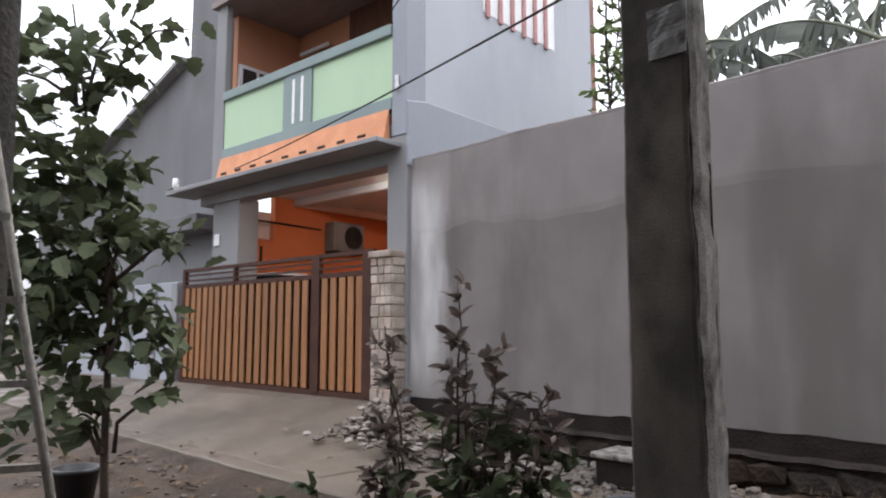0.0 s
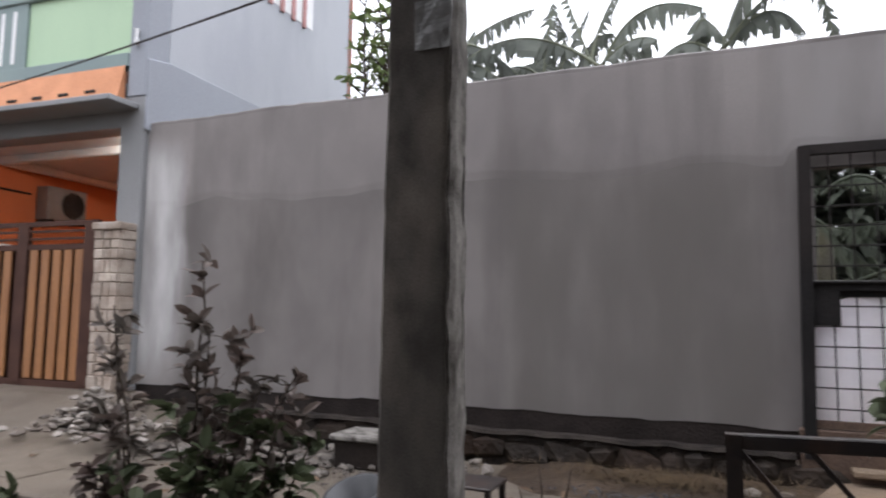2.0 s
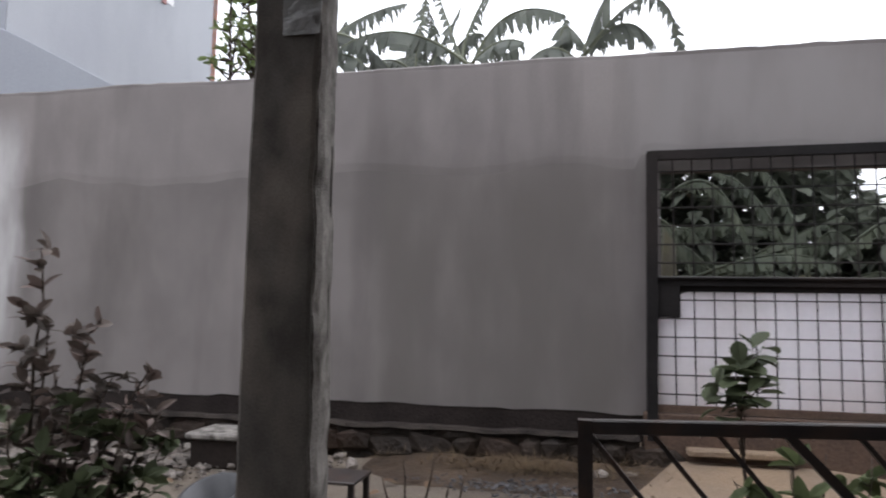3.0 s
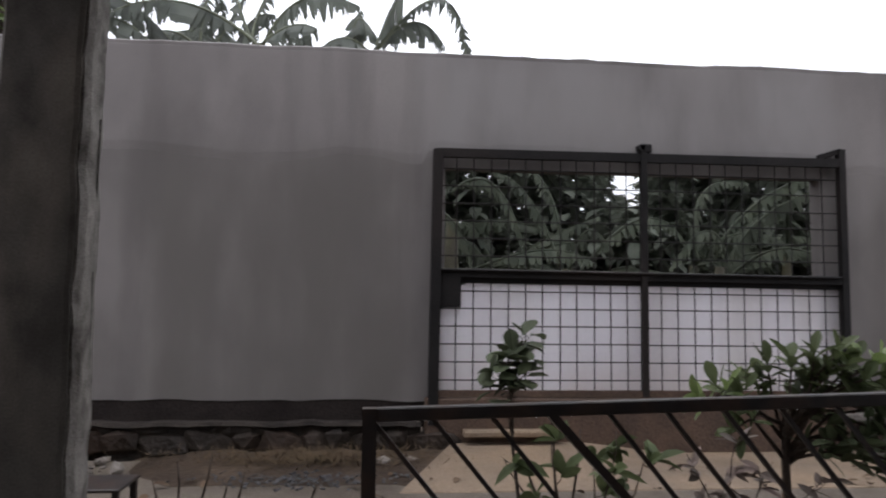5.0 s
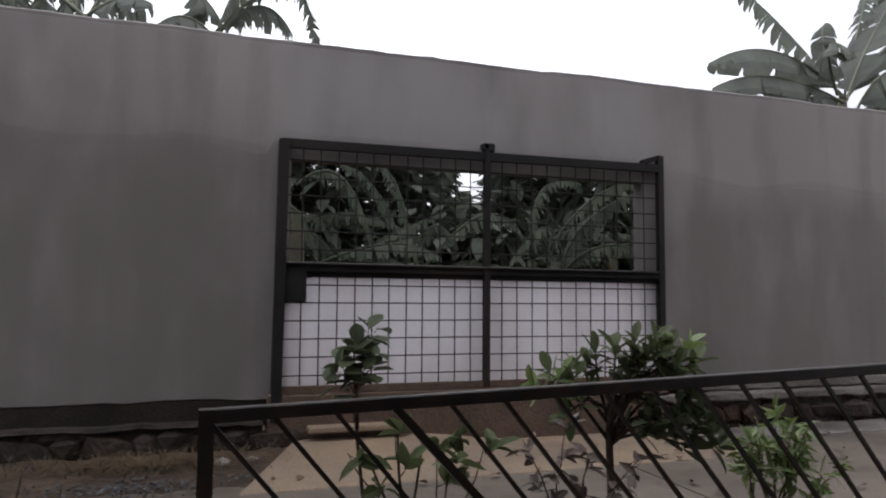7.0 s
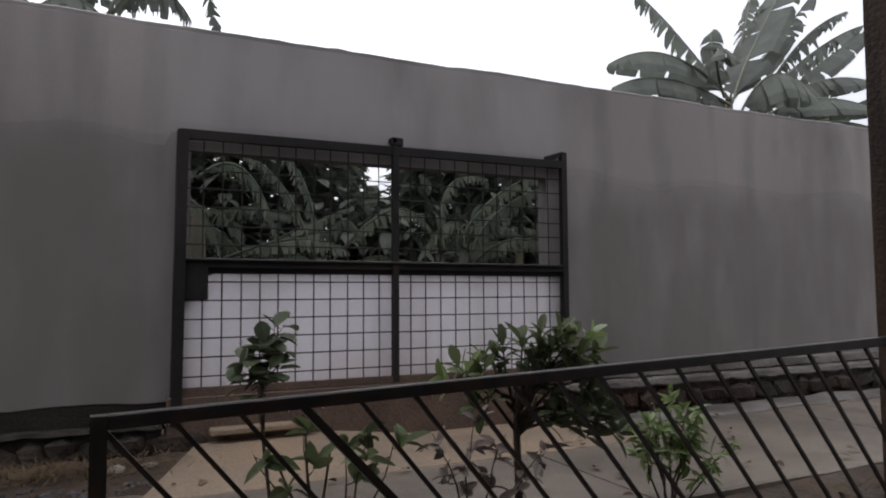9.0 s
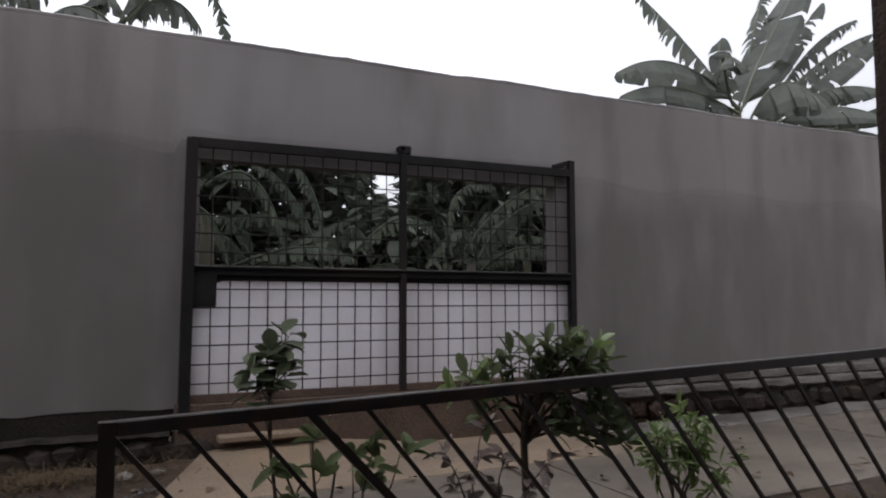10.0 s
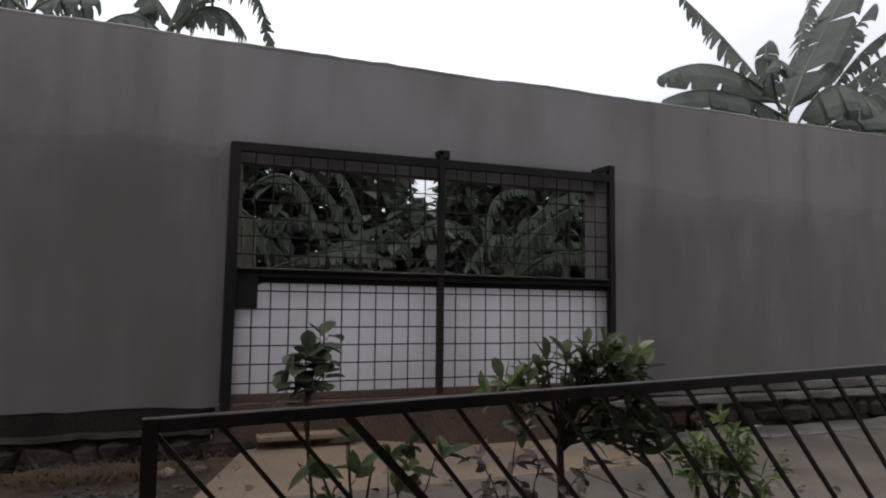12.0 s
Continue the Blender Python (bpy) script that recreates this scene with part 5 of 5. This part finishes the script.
SPRAY_LEAVES = [
    ((-2.06, 7.6, 3.8), (-2.06, 7.65, 4.23), (-1.96, 7.7, 4.85), 0.32, 1.00, 0.50),
    ((-1.95, 7.7, 3.85), (-1.80, 7.85, 4.33), (-1.57, 7.9, 4.8), 0.32, 1.00, 0.60),
    ((-2.00, 7.6, 3.8), (-2.35, 7.6, 4.3), (-2.75, 7.6, 3.9), 0.32, 1.00, 1.00),
]
NEAR_GATE_LEAVES = [
    ((0.74, 7.6, 2.35), (1.30, 7.45, 2.95), (1.60, 7.3, 1.42), 0.33, 1.00, 1.00),
    ((0.60, 7.5, 2.1), (0.79, 7.4, 2.2), (1.04, 7.4, 1.3), 0.27, 1.00, 1.00),
    ((0.70, 7.6, 2.3), (0.30, 7.4, 2.8), (-0.2, 7.3, 1.9), 0.29, 1.00, 1.00),
    ((1.00, 7.6, 1.5), (1.82, 7.15, 1.9), (2.25, 7.1, 1.56), 0.26, 1.00, 0.80),
]
MIDDLE_GATE_LEAVES = [
    ((2.25, 8.2, 1.5), (2.38, 8.0, 2.4), (2.75, 8.0, 1.76), 0.27, 1.00, 1.10),
    ((2.40, 8.3, 1.5), (3.31, 8.3, 2.72), (3.80, 8.3, 1.9), 0.27, 1.00, 1.00),
    ((2.20, 8.4, 1.6), (1.86, 8.5, 2.75), (1.38, 8.6, 2.8), 0.27, 1.00, 1.00),
    ((2.30, 8.5, 1.7), (2.20, 8.8, 3.0), (1.80, 9.0, 2.94), 0.26, 1.00, 1.00),
]
RIGHT_GATE_LEAVES = [
    ((4.20, 8.0, 1.5), (4.02, 7.9, 2.55), (3.39, 7.9, 1.56), 0.30, 1.00, 1.10),
    ((4.10, 7.9, 1.5), (4.21, 7.8, 2.25), (5.36, 7.9, 2.6), 0.33, 1.00, 1.15),
    ((4.17, 8.2, 1.9), (4.75, 8.3, 2.7), (5.80, 8.4, 2.9), 0.28, 1.00, 1.15),
    ((4.25, 8.1, 1.5), (4.9, 7.9, 2.2), (5.5, 7.8, 1.5), 0.30, 1.00, 1.10),
    ((4.00, 8.4, 1.7), (3.9, 8.7, 2.95), (4.90, 8.8, 2.8), 0.27, 1.00, 1.00),
]
# skyline plants over the wall
banana((8.6, 7.6, 0), RIGHT_LEAVES, 3)
banana((9.2, 7.7, 0), OUTER_LEAVES, 4)
banana((-0.1, 7.6, 0), TALL_LEAVES, 5)
banana((-1.45, 7.6, 0), COMB_LEAVES, 6)
banana((-3.1, 7.6, 0), FAR_LEAVES, 7)
banana((-2.0, 7.7, 0), SPRAY_LEAVES, 11)
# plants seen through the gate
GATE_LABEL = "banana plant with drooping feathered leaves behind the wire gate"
banana((0.75, 7.7, 0), NEAR_GATE_LEAVES, 12, GATE_LABEL, M_FROND_SHADED)
banana((2.25, 8.4, 0), MIDDLE_GATE_LEAVES, 13, GATE_LABEL, M_FROND_SHADED)
banana((4.15, 8.2, 0), RIGHT_GATE_LEAVES, 14, GATE_LABEL, M_FROND_SHADED)
rg = random.Random(77)
banana((10.9, 8.6, 0), some_leaves(rg, (10.9, 8.6, 3.9), 9, 1.9, 0, 50), 8)
banana((9.7, 8.4, 0), some_leaves(rg, (9.7, 8.4, 4.1), 9, 1.5, 0, 50), 10)
banana((-1.9, 8.3, 0), some_leaves(rg, (-1.9, 8.3, 3.95), 8, 1.2, 5, 60, 0.8, 0.8), 15)
banana((-0.6, 8.4, 0), some_leaves(rg, (-0.6, 8.4, 3.85), 6, 1.0, 5, 60, 0.8, 0.8), 16)
banana((-4.2, 9.2, 0), some_leaves(rg, (-4.2, 9.2, 3.6), 7, 2.0), 9)
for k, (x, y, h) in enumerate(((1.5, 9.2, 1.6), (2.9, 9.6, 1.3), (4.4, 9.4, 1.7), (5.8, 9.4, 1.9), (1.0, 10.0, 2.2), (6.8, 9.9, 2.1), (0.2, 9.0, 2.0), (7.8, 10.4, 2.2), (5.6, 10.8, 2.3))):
    banana((x, y, 0), some_leaves(rg, (x, y, h), 9, 1.6, -5, 50, 0.65, 0.97), 20 + k, GATE_LABEL, M_FROND_SHADED)

# far woods behind, one mass of small leaves, thinner where the canopy opens
bm = bmesh.new()
rgf = random.Random(5)
for k in range(46000):
    y = 10.0 + rgf.random() * 5.0
    x = rgf.uniform(-6, 20)
    roof = min(1.0 + 0.34 * y, 5.4) + 0.35 * noise.noise((x * 0.8, y, 3))
    open_x = 0.36 * y + 0.05
    if abs(x - open_x) < 0.42 + 0.12 * noise.noise((x, y, 0)):
        roof = 0.8 + 0.18 * y + 0.35 * noise.noise((x * 1.6, y, 9))
    z = rgf.uniform(0, roof)
    if noise.noise((x * 0.9, y * 0.15, z * 1.3)) < -0.62:
        continue
    leaf(bm, Vector((x, y, z)), rand_dir(rgf, -0.8, 0.4), Vector((0, 0, 1)), rgf.uniform(0.25, 0.5), 0.2, "oval")
tagged(finish("far_thicket", bm, M_WOODS), "dense dull green thicket beyond the plot", "thicket", kind="stuff")

# ---- loose things in the yard ----
block = thing("concrete_block", "dark brown block with a pale top by the wall", "block")
part("body", cube(-2.83, -2.36, 4.5, 4.85, 0.0, 0.2, 0.012), M_BRICKBOX, block)
part("top", cube(-2.86, -2.34, 4.47, 4.87, 0.2, 0.245, 0.012), M_CHIP, block)
tub = thing("plastic_tub", "slate grey plastic tub lying tilted in the yard", "tub", pose(-1.80, 3.12, 0.14, 18, -14, 20))
bm = bmesh.new()
prof = [(0.0, -0.13), (0.11, -0.13), (0.15, 0.1), (0.165, 0.11), (0.165, 0.125), (0.14, 0.125), (0.1, -0.1), (0.0, -0.1)]
rings = [[bm.verts.new((max(r, 0.001) * math.cos(a), max(r, 0.001) * math.sin(a), z)) for a in (2 * math.pi * k / 24 for k in range(24))] for r, z in prof]
for p, q in zip(rings, rings[1:]):
    for k in range(24):
        bm.faces.new((p[k], p[(k + 1) % 24], q[(k + 1) % 24], q[k]))
part("body", bm, M_TUB, tub, smooth=True)
stool = thing("metal_stand", "low dark metal stand with a thin top", "stand")
part("top", cube(-1.32, -1.05, 2.95, 3.2, 0.36, 0.375, 0.004), M_STEEL, stool)
for x, y in ((-1.30, 2.97), (-1.07, 2.97), (-1.30, 3.18), (-1.07, 3.18)):
    part("leg", cube(x - 0.012, x + 0.012, y - 0.012, y + 0.012, -0.1, 0.36), M_STEEL, stool)
pot = thing("plant_pot", "black plastic plant pot on the soil", "pot", pose(-4.98, 1.62, -0.1))
bm = bmesh.new()
prof = [(0.0, 0.0), (0.10, 0.0), (0.145, 0.31), (0.155, 0.31), (0.155, 0.34), (0.135, 0.34), (0.125, 0.27), (0.0, 0.26)]
rings = [[bm.verts.new((max(r, 0.001) * math.cos(a), max(r, 0.001) * math.sin(a), z)) for a in (2 * math.pi * k / 24 for k in range(24))] for r, z in prof]
for p, q in zip(rings, rings[1:]):
    for k in range(24):
        bm.faces.new((p[k], p[(k + 1) % 24], q[(k + 1) % 24], q[k]))
part("body", bm, M_RUBBER, pot, smooth=True)

cable = thing("overhead_cable", "black sagging overhead cable running to the house", "cable")
a, b = Vector((-8.85, 4.76, 3.42)), Vector((-0.95, 2.32, 2.62))
part("wire", tube(bmesh.new(), [a.lerp(b, t) + Vector((0, 0, -0.05 * 4 * t * (1 - t))) for t in (i / 24 for i in range(25))], 0.007, 6), M_DARK, cable)
cable2 = thing("overhead_cable", "second black cable fixed to the house corner", "cable")
a, b = Vector((-5.85, 5.1, 4.9)), Vector((-2.5, 3.1, 4.3))
part("wire", tube(bmesh.new(), [a.lerp(b, t) + Vector((0, 0, -0.05 * 4 * t * (1 - t))) for t in (i / 16 for i in range(17))], 0.008, 6), M_DARK, cable2)

# ---- litter, rubble, straw ----
structure("wall_strip_east", slab(3.75, 12.0, 4.72, 5.12, -0.1, 0.018, 0.12, 0.06), M_COURSE, "broken pale concrete strip along the wall foot beyond the gate", "pavement")
structure("wall_strip", slab(-3.2, -0.75, 4.7, 5.2, -0.12, -0.004, 0.12, 0.05), M_ROAD, "broken concrete strip along the wall foot", "pavement")
rgl = random.Random(9)
# low bank of soil lying over the slab's edge beside the ramp
bm = bmesh.new()
grid = []
for i in range(41):
    x = -1.75 + 2.3 * i / 40
    ends = min(1.0, (x + 1.75) / 0.5)
    row = []
    for j in range(11):
        v = j / 10
        y = 4.38 + 0.09 * noise.noise((x * 2.2, 0, 7)) + 0.35 * (1 - ends) + 0.8 * v
        z = -0.012 + ends * (0.04 * min(1, v * 5) + 0.03 * v + 0.018 * noise.noise((x * 5, y * 5, 1)) + 0.01 * noise.noise((x * 14, y * 14, 3)))
        row.append(bm.verts.new((x, y, z)))
    grid.append(row)
for p, q in zip(grid, grid[1:]):
    for j in range(10):
        bm.faces.new((p[j], q[j], q[j + 1], p[j + 1]))
structure("soil_bank", bm, M_DIRT, "low bank of wet brown soil beside the sandy ramp", "soil")
bm = bmesh.new()
for k in range(520):
    x = rgl.uniform(-4.6, -1.8)
    y = rgl.gauss(4.55, 0.3)
    if not 3.4 < y < 5.1:
        continue
    s = rgl.uniform(0.012, 0.05)
    lump(bm, (x, y, 0.02 + s * 0.2), s, k)
for k in range(170):
    x, y = rgl.uniform(-4.5, -2.7), rgl.gauss(4.6, 0.22)
    if 3.9 < y < 5.1:
        lump(bm, (x, y, 0.03), rgl.uniform(0.035, 0.085), 7000 + k)
for k in range(260):
    x, y = rgl.uniform(-8, -2.6), rgl.uniform(0.9, 2.9)
    sz = rgl.uniform(0.008, 0.035)
    lump(bm, (x, y, -0.09 + sz * 0.2), sz, 5000 + k)
tagged(finish("rubble", bm, M_RUBBLE), "scattered pale broken rubble along the wall foot", "rubble", kind="stuff")
bm = bmesh.new()
for k in range(420):
    a = rgl.uniform(0, 6.28)
    r = abs(rgl.gauss(0, 0.3))
    s = rgl.uniform(0.02, 0.075)
    lump(bm, (-5.2 + 1.3 * r * math.cos(a), 4.4 + 0.8 * r * math.sin(a), max(0.02, 0.36 - 0.7 * r) * rgl.random() + 0.12), s, 900 + k)
tagged(finish("rubble_heap", bm, M_RUBBLE), "heap of pale broken rubble beside the driveway", "rubble", kind="stuff")
bm = bmesh.new()
for k in range(300):
    x, y = rgl.gauss(-0.5, 0.3), rgl.gauss(4.42, 0.1)
    s = rgl.uniform(0.006, 0.022)
    lump(bm, (x, y, 0.035 + s * 0.2), s, 2000 + k)
for k in range(160):
    x, y = rgl.uniform(2.5, 6), rgl.uniform(2.55, 2.95)
    s = rgl.uniform(0.008, 0.035)
    lump(bm, (x, y, -0.09 + s * 0.2), s, 3000 + k)
tagged(finish("gravel", bm, M_GRAVEL), "blue-grey gravel spilled on the alley", "gravel", kind="stuff")
bm = bmesh.new()
for k in range(3000):
    if k % 3:
        x, y, z = rgl.gauss(-0.45, 0.42), rgl.gauss(4.9, 0.13), 0.04 + 0.05 * rgl.random()
    else:
        x, y, z = rgl.uniform(2.2, 6.5), rgl.gauss(2.8, 0.1), -0.06 + 0.05 * rgl.random()
    d = rand_dir(rgl, -0.1, 0.7) * rgl.uniform(0.05, 0.16)
    w = d.cross(Vector((0, 0, 1))).normalized() * 0.003
    v = [bm.verts.new(q) for q in (Vector((x, y, z)) - w, Vector((x, y, z)) + w, Vector((x, y, z)) + d)]
    bm.faces.new(v)
tagged(finish("dry_grass", bm, M_STRAW), "tufts of dry straw-coloured grass", "grass", kind="stuff")
bm = bmesh.new()
for k in range(1500):
    x, y = rgl.uniform(-8, 5), rgl.uniform(0.5, 5.1)
    z = 0.012 if 3.05 < y < 4.7 else -0.07
    if 3.05 < y < 4.7 and rgl.random() < 0.8:
        continue
    leaf(bm, Vector((x, y, z + 0.02)), rand_dir(rgl, -0.1, 0.2), Vector((rgl.uniform(-0.4, 0.4), rgl.uniform(-0.4, 0.4), 1)), rgl.uniform(0.04, 0.11), 0.05, "oval")
tagged(finish("leaf_litter", bm, M_LITTER), "dead brown leaves strewn over the soil", "litter", kind="stuff")
white_stone = thing("white_stone", "pale broken stone lying by the ramp", "stone", group="pale stones by the ramp")
part("body", lump(bmesh.new(), (0, 0, 0), 0.075, 5), M_RUBBLE, white_stone)
white_stone.matrix_basis = pose(0.02, 4.85, 0.05)
copy_thing(white_stone, pose(0.22, 4.9, 0.04, 0, 0, 120))
copy_thing(white_stone, pose(-1.7, 4.75, 0.04, 20, 0, 60))

# ---- plain unseen house and porch that close the place behind the camera ----
structure("wall_south", cube(-2.6, 6.5, -2.7, -2.55, -0.12, 3.06), M_GREY, "plain grey porch wall", "wall")
structure("porch_roof", cube(-1.3, 3.8, -2.6, 2.25, 2.95, 3.05), M_GREY, "plain porch ceiling", "ceiling")
# Added out of view; its height and width keep skylight off the wall.
structure("unseen_sky_blocker", cube(-2.6, 6.5, -2.7, -0.3, 3.06, 7.0), M_GREY, "unseen plain grey block over the porch, keeping skylight off the wall", "wall")
structure("porch_floor", cube(-1.9, 1.9, -2.55, 0.5, -0.12, 0.02), M_ROAD, "plain porch floor", "floor")

# ---- foundation stones ----
meshes = []
for k in range(8):
    me = bpy.data.meshes.new("stone")
    bm = bmesh.new()
    bmesh.ops.create_icosphere(bm, subdivisions=1, radius=1.0)
    rk = random.Random(400 + k)
    for v in bm.verts:
        p = v.co
        v.co = Vector((max(-0.9, min(0.9, p.x * rk.uniform(0.8, 1.35))), max(-0.8, p.y * rk.uniform(0.7, 1.1)), max(-0.8, min(0.8, p.z * rk.uniform(0.8, 1.4)))))
    bm.to_mesh(me)
    bm.free()
    me.materials.append(M_STONE)
    meshes.append(me)
rk = random.Random(44)
for x0, x1 in ((-5.7, 0.28), (3.75, 11.0)):
    x = x0
    while x < x1:
        w = rk.uniform(0.1, 0.24)
        h = rk.uniform(0.1, 0.13)
        share("stone", rk.choice(meshes), foundation, pose(x + w, 5.235 + rk.uniform(-0.02, 0.02), 0.1 + rk.uniform(-0.01, 0.02), rk.uniform(-8, 8), rk.uniform(-12, 12), rk.uniform(-10, 10)) @ Matrix.Diagonal((w, 0.075, h, 1)))
        x += 1.55 * w
